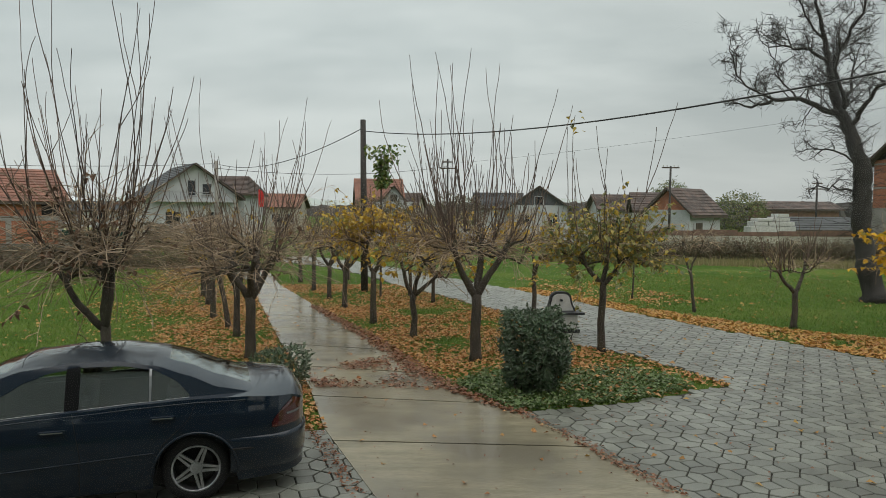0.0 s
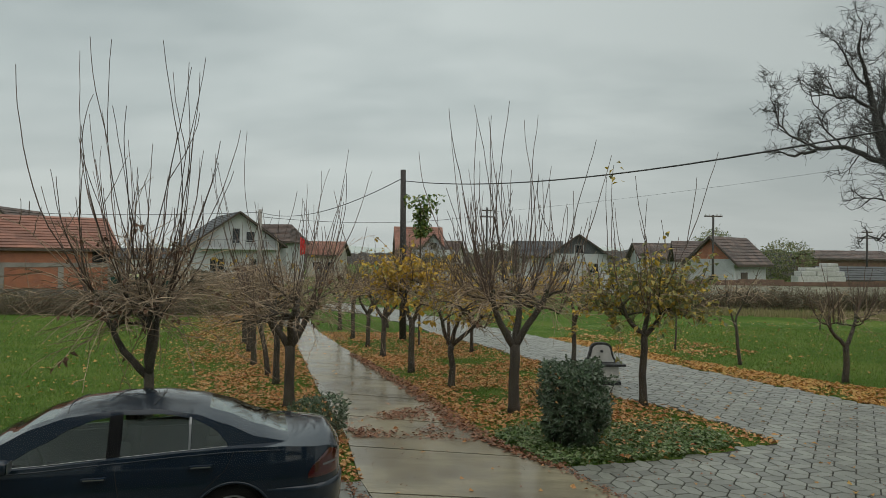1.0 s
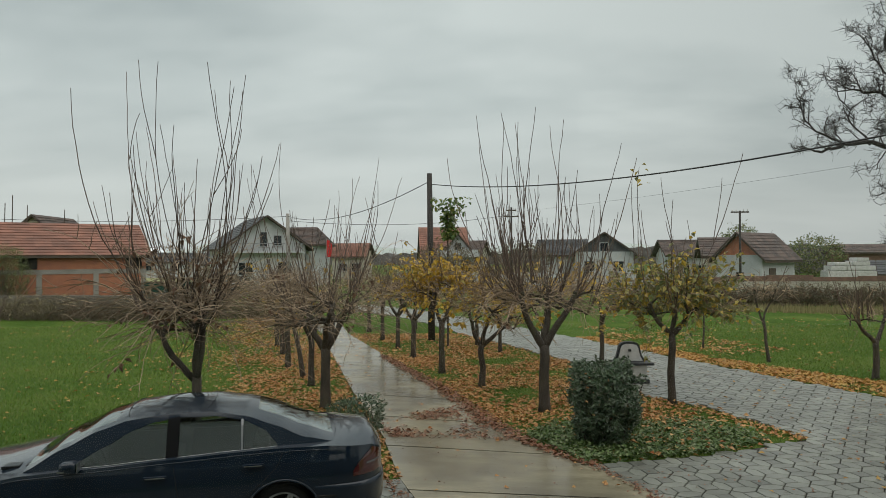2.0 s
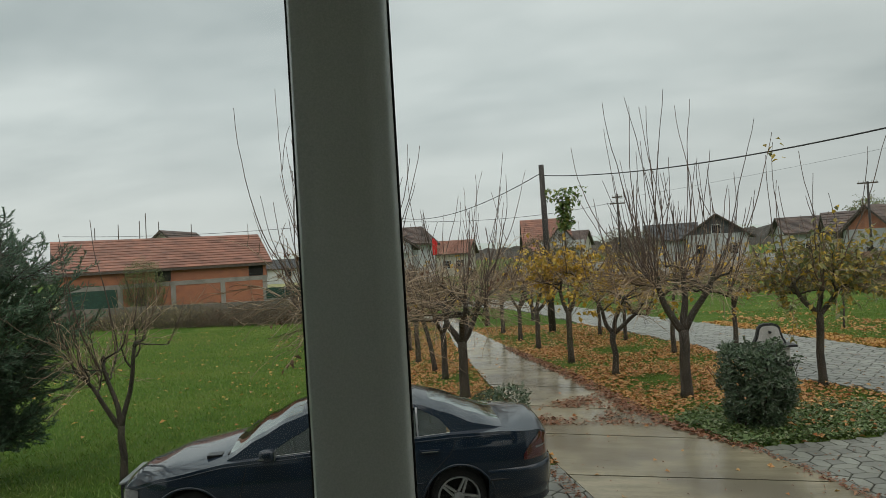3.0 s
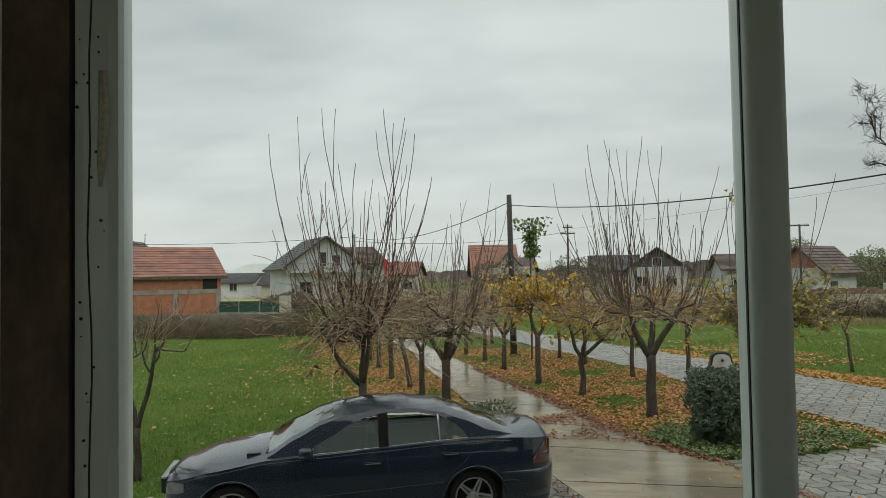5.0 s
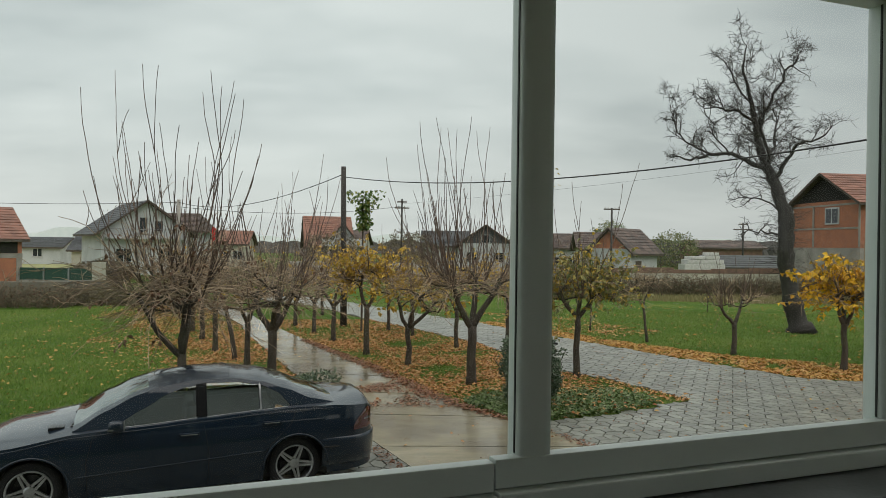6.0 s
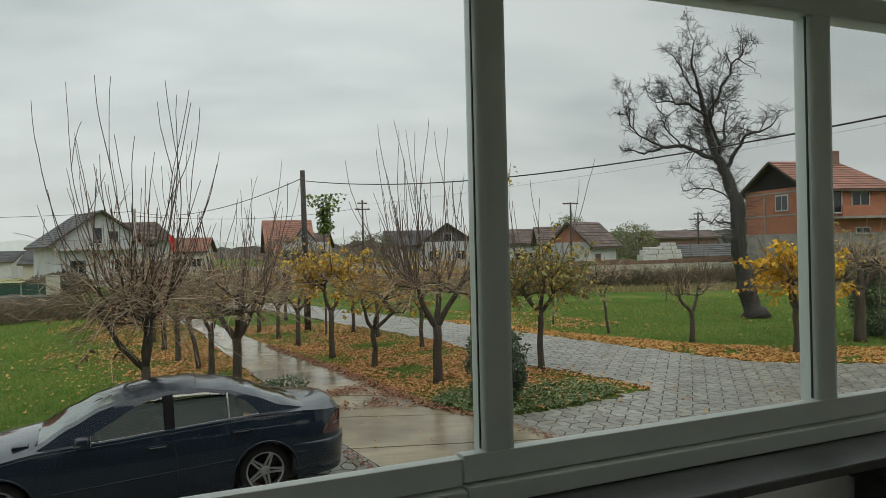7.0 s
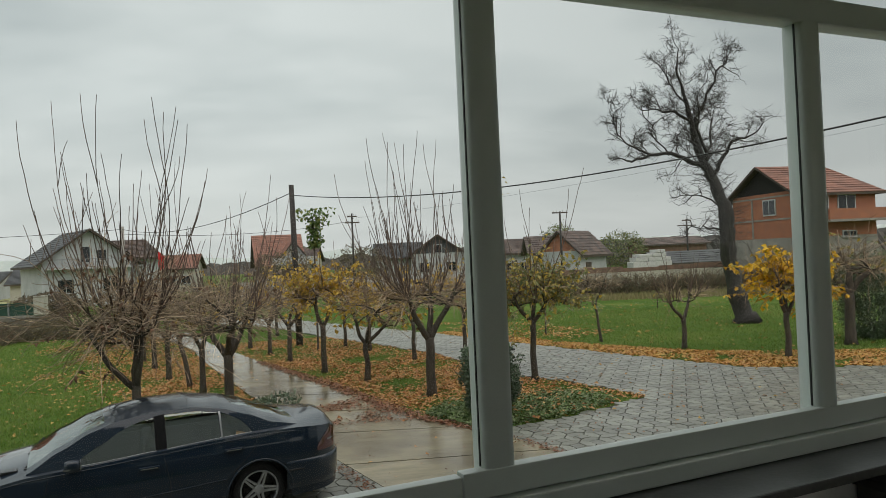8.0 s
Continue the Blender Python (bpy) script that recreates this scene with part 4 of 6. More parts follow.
def old_tree(m, seed):
    """A large leafless tree: leaning trunk, heavy crooked limbs, dense fine twigs."""
    rng = random.Random(seed)
    tree = thing("old_tree", m, "large old leafless tree with a dark leaning trunk", "tree")
    tk, lb, tw = Tubes(12), Tubes(7), Tubes(3)
    line = [(0.0, 0, -0.1), (-0.07, 0, 0.35), (-0.30, 0, 1.5), (-0.40, 0, 2.6), (-0.36, 0, 3.5), (-0.30, 0, 4.5), (-0.60, 0, 5.7), (-0.95, 0.05, 6.6), (-1.18, 0, 7.8), (-1.24, 0, 8.5), (-1.34, 0, 9.3), (-1.55, 0, 10.3), (-1.36, 0, 11.3)]
    radii = [0.55, 0.39, 0.32, 0.29, 0.28, 0.27, 0.22, 0.165, 0.12, 0.10, 0.075, 0.045, 0.015]
    rough, girth = [], []
    for k in range(len(line) - 1):
        for q in range(5):
            rough.append(Vector(line[k]).lerp(Vector(line[k + 1]), q / 5) + Vector((rng.uniform(-.03, .03), rng.uniform(-.03, .03), 0)))
            girth.append((radii[k] + (radii[k + 1] - radii[k]) * q / 5) * rng.uniform(0.88, 1.14))
    tk.add(rough + [line[-1]], girth + [radii[-1]])
    part("trunk", tk.data(), M_BARK_OLD, tree, smooth=True)

    def crooked(pts, r0, r1, wobble=0.09):
        """A limb along a few bends, with kinks between them."""
        pts = [Vector(p) for p in pts]
        out = []
        for a, b in zip(pts, pts[1:]):
            for k in range(4):
                out.append(a.lerp(b, k / 4) + Vector([rng.uniform(-wobble, wobble) * (k > 0) for _ in range(3)]))
        out.append(pts[-1])
        lb.add(out, taper(len(out), r0, r1), 7)
        return out

    def branch(p, d, length, r, depth, lift):
        ln = wander(rng, p, d, length, 7, 0.2, lift)
        r = min(r, 0.010) if depth == 0 else r
        (lb if r > 0.03 else tw).add(ln, taper(len(ln), r, max(0.005, r * 0.4)), 6 if r > 0.03 else 3)
        if depth == 0:
            for _ in range(3):
                q = ln[rng.randint(2, 7)]
                t = wander(rng, q, (rng.gauss(0, 1), rng.gauss(0, 1), rng.gauss(0.3, 0.8)), rng.uniform(0.2, 0.5), 3, 0.3, 0)
                tw.add(t, taper(len(t), 0.007, 0.004), 3)
            return
        for k in range(4):
            q = ln[min(7, 2 + k + rng.randint(0, 2))]
            way = (ln[-1] - ln[0]).normalized() * 0.9 + Vector((rng.gauss(0, .7), rng.gauss(0, .7), rng.gauss(0.22, .5)))
            branch(q, way, length * rng.uniform(0.45, 0.75), r * rng.uniform(0.38, 0.5), depth - 1, lift * 0.5)

    limbs = (([(-0.80, 0, 6.2), (-1.30, -0.1, 6.55), (-1.90, -0.2, 6.95), (-2.96, -0.3, 7.15), (-3.65, -0.35, 6.95)], 0.12, 0.045, 0.35, 0.9),
             ([(-2.9, -0.3, 7.15), (-3.5, -0.2, 7.55), (-4.15, 0.0, 8.2), (-4.4, 0.1, 9.2)], 0.05, 0.018, 0.7, 0.8),
             ([(-2.2, -0.2, 7.0), (-2.75, 0.2, 7.9), (-2.9, 0.4, 8.8)], 0.04, 0.016, 0.7, 0.7),
             ([(-0.60, 0, 5.8), (-0.23, -0.2, 6.55), (0.19, -0.3, 7.15), (0.95, -0.3, 7.3)], 0.10, 0.035, 0.1, 0.8),
             ([(-1.15, 0, 7.7), (-0.95, 0.2, 8.5), (-0.55, 0.3, 9.3), (0.1, 0.3, 10.3), (0.42, 0.3, 10.55)], 0.085, 0.022, 0.4, 0.8),
             ([(-1.2, 0, 8.1), (-1.75, -0.3, 8.7), (-2.3, -0.4, 8.85), (-3.0, -0.5, 8.95)], 0.065, 0.02, 0.4, 0.85),
             ([(-0.8, 0, 6.6), (-0.6, 0.9, 7.6), (-0.4, 1.6, 8.6)], 0.08, 0.02, 0.3, 0.9),
             ([(-0.8, 0, 6.6), (-1.0, -0.9, 7.8), (-0.8, -1.4, 9.0)], 0.08, 0.02, 0.3, 0.9),
             ([(-1.3, 0, 9.0), (-1.9, 0.3, 10.0), (-2.2, 0.3, 10.8)], 0.045, 0.015, 0.5, 0.7),
             ([(-0.40, 0, 3.6), (-1.2, -0.3, 4.0), (-1.9, -0.3, 3.9)], 0.045, 0.016, -0.1, 0.5),
             ([(-0.35, 0, 4.6), (-1.4, 0.2, 5.3), (-2.0, 0.2, 5.4)], 0.04, 0.016, 0.1, 0.5))
    for pts, r0, r1, up, reach in limbs:
        ln = crooked(pts, r0, r1)
        for i in range(3, len(ln)):
            u = i / (len(ln) - 1)
            way = (ln[i] - ln[i - 1]).normalized() * 0.5 + Vector((rng.gauss(0, .7), rng.gauss(0, .6), up + rng.gauss(0.2, .5)))
            branch(ln[i], way, reach * rng.uniform(0.6, 1.15), r0 + (r1 - r0) * u if u > 0.95 else 0.028, 2 if (i % 3 == 0 or u > 0.9) and pts[0][2] > 5 else 1, 0.02)
    for i in range(16):
        u = i / 15
        p = Vector(line[7]).lerp(Vector(line[9]), u * 2) if u < 0.5 else Vector(line[9]).lerp(Vector(line[12]), u * 2 - 1)
        a = 2.4 * i + rng.uniform(-0.4, 0.4)
        branch(p, Vector((math.cos(a), math.sin(a), 0.7)), (1.35 - 0.55 * u) * rng.uniform(0.7, 1.1), 0.034 - 0.015 * u, 2, 0.03)
    for _ in range(420):
        z = rng.uniform(2.2, 7.5)
        q = Vector((lerp_pairs(((0, -0.1), (2.6, -0.4), (4.5, -0.3), (6.6, -0.95), (8, -1.2)), z), 0, z))
        t = wander(rng, q, (rng.gauss(0, 1), rng.gauss(0, 1), 0.5), rng.uniform(0.5, 1.3), 5, 0.3, -0.02)
        tw.add(t, taper(len(t), 0.010, 0.005), 3)
    part("limbs", lb.data(), M_BARK_OLD, tree, smooth=True)
    tagged(part("twigs", tw.data(), M_BARK_OLD, tree), kind="stuff")
    return tree


old_tree(pose(14.85, 24.1, 0, 0, 0, -31.5) @ pose(0, 0, 0, 0, -3.6, 0) @ Matrix.Diagonal((0.97, 0.97, 0.97, 1)), 48)


def conifer(m, seed, height=5.1, spread=1.75):
    """A fir with whorls of drooping sprays that carry short flat needles."""
    rng = random.Random(seed)
    tree = thing("conifer", m, "dense dark green conifer with drooping sprays on the lawn", "tree")
    tk, br, lv = Tubes(8), Tubes(3), Leaves()
    tk.add([(0, 0, -0.05), (0.02, 0, 1.2), (0, 0.02, 3.0), (0, 0, height)], [0.13, 0.11, 0.06, 0.012])
    part("trunk", tk.data(), M_BARK, tree, smooth=True)
    z = 0.45
    while z < height - 0.05:
        u = (z - 0.45) / (height - 0.45)
        reach = spread * lerp_pairs(((0, 0.4), (0.12, 0.75), (0.3, 0.95), (0.45, 0.74), (0.6, 0.48), (0.72, 0.34), (0.8, 0.25), (0.92, 0.15), (1, 0.05)), u)
        for k in range(9 if u < 0.5 else 5 if u < 0.65 else 4):
            a = rng.uniform(0, 2 * math.pi)
            long = reach * rng.uniform(0.6, 1.12)
            ln = wander(rng, (0, 0, z), (math.cos(a), math.sin(a), 0.25 + 1.1 * u * u), long, 6, 0.09, 0.02 + 0.05 * u)
            br.add(ln, taper(len(ln), 0.018, 0.005), 3)
            for i in range(1, 7):
                n_side = 3 if u < 0.55 else 2 if u < 0.66 else 1
                for _ in range(n_side):
                    q = ln[i - 1].lerp(ln[i], rng.random())
                    d = (ln[i] - ln[i - 1]).normalized() + Vector((rng.gauss(0, .55), rng.gauss(0, .55), rng.gauss(-0.05, .25)))
                    s = wander(rng, q, d, long * rng.uniform(0.14, 0.3) + 0.07, 3, 0.12, 0.02)
                    br.add(s, taper(len(s), 0.006, 0.003), 3)
                    for p0, p1 in zip(s, s[1:]):
                        for _ in range(11 if u < 0.6 else 8):
                            p = p0.lerp(p1, rng.random())
                            w = (p1 - p0).normalized() * 1.1 + Vector((rng.gauss(0, .6), rng.gauss(0, .6), rng.gauss(0, .4)))
                            w.normalize()
                            lv.needle(p, w, w.orthogonal().normalized(), rng.uniform(0.05, 0.085), 0.008)
        z += 0.105 if u < 0.5 else 0.13 if u < 0.65 else 0.24
    tagged(part("branches", br.data(), M_BARK, tree), kind="stuff")
    tagged(part("needles", lv.data(), M_NEEDLE, tree), kind="stuff")
    return tree


conifer(pose(-8.95, 8.85, 0), 6)


def leafy_mass(name, m, label, seed, size, count, mat, leaf=0.06, category="bush", group="", stems=30, taper_low=0.8, box_like=0.6, rough=1.0):
    """A clipped bush: crossing stems inside, leaves over an uneven rounded-box shell."""
    rng = random.Random(seed)
    ob = thing(name, m, label, category, group)
    st, lv = Tubes(4), Leaves()
    sx, sy, sz = size
    for _ in range(stems):
        ln = wander(rng, (rng.uniform(-.3, .3) * sx, rng.uniform(-.3, .3) * sy, 0), (rng.gauss(0, .3), rng.gauss(0, .3), 1), sz * rng.uniform(0.7, 1.02), 5, 0.12, 0.05)
        st.add(ln, taper(len(ln), 0.015, 0.004), 4)
    for _ in range(count):
        d = Vector((rng.gauss(0, 1), rng.gauss(0, 1), rng.gauss(0, 1))).normalized()
        k = max(abs(d.x), abs(d.y), abs(d.z)) ** box_like
        d = d / k
        wob = 1 + rough * 0.2 * noise.noise(d * 2.3 + Vector((seed, 0, 0))) + rough * 0.11 * noise.noise(d * 6 + Vector((seed, 3, 0)))
        q = rng.uniform(0.72, 1.0) ** 0.5 * wob
        zz = (d.z * q + 1) / 2
        t = taper_low + (1 - taper_low) * min(1, zz * 1.4)
        p = Vector((d.x * q * sx / 2 * t, d.y * q * sy / 2 * t, max(0.01, zz * sz)))
        lv.add(p, d * 0.5 + Vector((rng.gauss(0, .7), rng.gauss(0, .7), rng.gauss(0.1, .6))), d, leaf * rng.uniform(0.7, 1.4), leaf * 0.55)
    tagged(part("stems", st.data(), M_BARK, ob), kind="stuff")
    tagged(part("leaves", lv.data(), mat, ob), kind="stuff")
    return ob


leafy_mass("clipped_bush", pose(2.2, 12.3, 0), "clipped dark evergreen bush at the corner of the bed", 31, (1.0, 0.98, 1.32), 7500, M_HEDGE, 0.08, taper_low=0.85, rough=2.3, box_like=0.4)
leafy_mass("low_bush", pose(-1.85, 12.3, 0), "low leafy evergreen bush behind the parked car", 32, (0.85, 0.7, 0.66), 1200, M_HEDGE, 0.075, rough=2.0)
leafy_mass("ivy_hedge", pose(15.6, 18.4, 0), "dark ivy-covered hedge clump", 33, (2.2, 1.6, 2.5), 9000, M_HEDGE, 0.09, "hedge", rough=1.4)


def thicket(name, m, label, seed, length, depth, high, count, mat, category="scrub", group="", leaf_mat=None):
    """A ragged strip of arching dry stems with some withered leaves."""
    rng = random.Random(seed)
    ob = thing(name, m, label, category, group)
    st, lv = Tubes(3), Leaves()
    for _ in range(count):
        x, y = rng.uniform(-length / 2, length / 2), rng.uniform(-depth / 2, depth / 2)
        h = high * (0.55 + 0.6 * abs(noise.noise(Vector((x * 0.6, seed, 0)))) + rng.uniform(-0.15, 0.25))
        ln = wander(rng, (x, y, 0), (rng.gauss(0, .5), rng.gauss(0, .4), 1), h * 1.15, 5, 0.22, -0.02)
        st.add(ln, taper(len(ln), 0.014, 0.006), 3)
        for _ in range(3):
            p = ln[rng.randint(1, 5)]
            if rng.random() < 0.5:
                t2 = wander(rng, p, (rng.gauss(0, 1), rng.gauss(0, .6), rng.uniform(-0.2, 0.7)), h * 0.4, 3, 0.2, 0)
                st.add(t2, taper(len(t2), 0.009, 0.005), 3)
            lv.add(p + Vector((rng.gauss(0, .1), rng.gauss(0, .1), rng.gauss(0, .08))), (rng.gauss(0, 1), rng.gauss(0, 1), rng.gauss(0, .5)), (0, 0, 1), rng.uniform(0.08, 0.2), 0.07)
    tagged(part("stems", st.data(), mat, ob), kind="stuff")
    tagged(part("leaves", lv.data(), leaf_mat or M_DRIED, ob), kind="stuff")
    return ob


for i, (x, y, sx, sz) in enumerate(((-29, 34.0, 6, 0.8), (-23.5, 33.6, 6, 1.3), (-18, 33.6, 6, 1.35), (-12.5, 35, 6, 1.3), (-34, 33.4, 5, 0.5))):
    thicket("scrub", pose(x, y, 0), "dry brown scrub along the lawn's far edge", 40 + i, sx, 2.2, sz, 650, M_SCRUB, "scrub", "scrub", M_DRYGRASS if i % 2 else M_DRIED)
for i, (x, y, sx, sz) in enumerate(((13.5, 44.5, 7, 1.4), (20.0, 44.0, 7, 1.5), (26.0, 42.5, 7, 1.55), (31.5, 39.5, 6, 1.6))):
    thicket("dry_hedge", pose(x, y, 0, 0, 0, -8), "leafless brown hedge in front of the boundary wall", 50 + i, sx, 1.6, sz, 1100, M_SCRUB, "hedge", "dry hedge")
leafy_mass("olive_shrub", pose(-27.6, 38.2, 0), "grey-green shrub against the barn wall", 60, (2.6, 2.0, 3.6), 4000, M_GREENTREE, 0.10, "shrub", stems=90, rough=1.8, box_like=0.2)
for x, y, s, h in ((27.5, 66, 5.0, 4.6), (22.5, 70, 4.0, 5.6), (-6, 75, 6.0, 4.2), (2.0, 74, 6.0, 4.4), (-20.5, 52, 4, 1.6)):
    leafy_mass("far_tree", pose(x, y, 0), "rounded tree among the village houses", int(70 + x), (s, s * 0.8, h), 3000, M_GREENTREE if x > 20 else M_SCRUB, 0.22, "tree", "village trees", stems=60, rough=2.0, box_like=0.2)

# old cut-off trunk
stump = thing("cut_trunk", pose(-37.5, 35.0, 0), "thick lopped trunk of an old tree with cut stubs", "tree trunk")
st = Tubes(12)
st.add([(0, 0, -0.1), (0.1, 0, 2.4), (0.25, 0, 4.0), (0.75, 0, 5.6), (1.05, 0, 7.1), (1.05, 0, 7.45)], [0.95, 0.8, 0.75, 0.55, 0.45, 0.5])
part("trunk", st.data(), M_BARK, stump, smooth=True)
for a, b, r in (((1.05, 0, 7.2), (0.7, 0.1, 7.85), 0.26), ((1.1, 0, 7.2), (1.5, 0, 7.7), 0.24), ((0.2, 0, 4.0), (-1.6, 0.2, 3.9), 0.35), ((0.2, 0, 4.2), (1.6, 0, 5.0), 0.3)):
    t = Tubes(8); t.add([a, tuple((p + q) / 2 for p, q in zip(a, b)), b], [r, r * 0.9, r * 0.85]); part("stub", t.data(), M_BARK, stump, smooth=True)


# ---- poles and cables ----
def pole(m, height, label, mat=None, r=0.1, arms=(), name="utility_pole"):
    p = thing(name, m, label, "utility pole", "utility poles")
    t = Tubes(10); t.add([(0, 0, -0.05), (0, 0, height)], [r, r * 0.72]); part("post", t.data(), mat or M_POLE, p, smooth=True)
    for z, w in arms:
        arm = part("crossarm", box(-w / 2, w / 2, -0.05, 0.05, z, z + 0.1), M_WOOD, p)
        for k in (-0.42, 0.42, -0.2, 0.2):
            t = Tubes(6); t.add([(k * w, 0, z + 0.1), (k * w, 0, z + 0.24)], [0.035, 0.028]); part("insulator", t.data(), M_STONE_WHITE, arm)
    return p


pole(pose(-2.06, 25.8, 0, 0, -0.6, 0), 5.97, "dark wooden utility pole among the garden trees", r=0.13)
pole(pose(-14.0, 46.9, 0), 5.88, "grey concrete utility pole by the white house", M_MORTAR, 0.16)
pole(pose(0.9, 58.0, 0), 6.9, "thin pole with short crossarms", M_POLE, 0.1, ((6.1, 1.2), (6.6, 0.8)))
pole(pose(17.6, 54.6, 0), 6.25, "wooden pole with one crossarm behind the shed", M_POLE, 0.1, ((6.1, 1.3),))
pole(pose(33.5, 64.0, 0), 5.6, "wooden pole with two crossarms by the sheds", M_POLE, 0.11, ((4.9, 1.9), (5.4, 0.9)))


def cable(a, b, sag, label, r=0.012, n=24):
    a, b = Vector(a), Vector(b)
    t = Tubes(5)
    t.add([a.lerp(b, i / n) - Vector((0, 0, sag * 4 * (i / n) * (1 - i / n))) for i in range(n + 1)], [r] * (n + 1))
    return tagged(part("overhead_cable", t.data(), M_WIRE), label, "cable", "overhead cables")


cable((-2.04, 25.8, 5.58), (9.75, 4.62, 5.25), 0.72, "thick black cable sagging from the pole across the yard", 0.016)
cable((-2.1, 25.8, 5.7), (-14.0, 46.9, 5.7), 0.7, "black cable from the garden pole to the village", 0.016)
cable((-14.0, 46.9, 5.7), (-40.0, 46.0, 6.0), 0.4, "thin cable running past the barn", 0.016)
cable((-14.0, 46.9, 5.4), (0.9, 58.0, 6.3), 0.5, "thin cable between village poles", 0.016)
cable((0.9, 58.0, 6.5), (40.0, 26.0, 11.0), 0.7, "thin far cable rising over the lawn", 0.007)

# climbing vine hanging from a post beside the pole
vine = thing("vine_post", pose(-1.35, 24.2, 0), "thin post with a vine hanging from its top", "vine")
t = Tubes(6); t.add([(0, 0, -0.02), (0.02, 0, 2.5), (0.0, 0, 4.6)], [0.04, 0.035, 0.025]); part("post", t.data(), M_WOOD, vine)
lv, vr = Leaves(), random.Random(77)
for _ in range(430):
    z = vr.uniform(3.6, 5.0)
    s = 0.12 + 0.28 * max(0, (z - 4.2)) / 0.8
    lv.add((vr.gauss(0.05, s), vr.gauss(0, s * 0.7), z), (vr.gauss(0, 1), vr.gauss(0, 1), -0.6), (0, 0, 1), 0.15, 0.12)
tagged(part("leaves", lv.data(), M_VINE, vine), kind="stuff")


# ---- parked car ----
def lerp_line(line, x):
    """Value at x on a line of (x, value) in falling x."""
    if x >= line[0][0]:
        return line[0][1]
    for (x0, v0), (x1, v1) in zip(line, line[1:]):
        if x >= x1:
            t = (x0 - x) / (x0 - x1)
            t = t * t * (3 - 2 * t) * 0.35 + t * 0.65
            return v0 + (v1 - v0) * t
    return line[-1][1]


FRONT, REAR, AXLE, WHEEL = 2.27, -2.53, 1.427, 0.325
SHOULDER = [(FRONT, 0.62), (2.1, 0.71), (1.7, 0.82), (1.02, 0.92), (0.4, 0.945), (-0.33, 0.98), (-1.0, 1.012), (-1.4, 1.025), (-1.9, 1.02), (-2.35, 0.985), (REAR, 0.89)]
CENTRE = [(FRONT, 0.67), (2.1, 0.775), (1.7, 0.875), (1.02, 0.985), (-1.75, 1.06), (-2.1, 1.066), (-2.42, 1.072), (REAR, 0.92)]
ROOFEDGE = [(1.02, 0.94), (0.70, 1.12), (0.38, 1.268), (0.10, 1.348), (-0.3, 1.392), (-0.7, 1.392), (-1.05, 1.335), (-1.35, 1.232), (-1.65, 1.10), (-1.97, 1.03)]
GLASSTOP = [(0.62, 0.962), (0.29, 1.13), (0.04, 1.262), (-0.15, 1.318), (-0.4, 1.35), (-0.75, 1.345), (-1.03, 1.298), (-1.24, 1.20), (-1.37, 1.06)]
CROWN = [(1.02, 0.07), (0.4, 0.055), (-0.9, 0.05), (-1.3, 0.095), (-1.65, 0.10), (-1.97, 0.045)]
BOTTOM = 0.19


def half_width(x):
    if x > 1.35:
        return 0.905 * max(0.0, 1 - ((x - 1.35) / (FRONT - 1.35)) ** 2.7) ** (1 / 2.7)
    if x < -1.75:
        return 0.905 * max(0.0, 1 - ((-1.75 - x) / (-1.75 - REAR)) ** 3.4) ** (1 / 3.4)
    return 0.905


SECTION = [(1.1, 0.90), (0.98, 0.935), (0.86, 0.975), (0.72, 1.0), (0.52, 1.0), (0.33, 0.975), (0.17, 0.935)]


def side_y(x, z):
    return half_width(x) * lerp_line(SECTION, z)


def cabin_y(x, z):
    pinch = 1 - 0.05 * (max(0, x - 0.2) / 0.8) ** 2 - 0.09 * (max(0, -0.9 - x) / 0.9) ** 2
    return (0.835 - 0.50 * max(0, z - 0.94) - 0.15 * max(0, z - 1.25)) * pinch


def low_edge(x):
    for a in (AXLE, -AXLE):
        if abs(x - a) < 0.39:
            return max(BOTTOM, 0.32 + math.sqrt(max(0, 0.39 ** 2 - (x - a) ** 2)))
    return BOTTOM + 0.03 * max(0, abs(x) - 1.9)


def grid_faces(rows, cols, off=0):
    return [(off + r * cols + c, off + r * cols + c + 1, off + (r + 1) * cols + c + 1, off + (r + 1) * cols + c) for r in range(rows - 1) for c in range(cols - 1)]


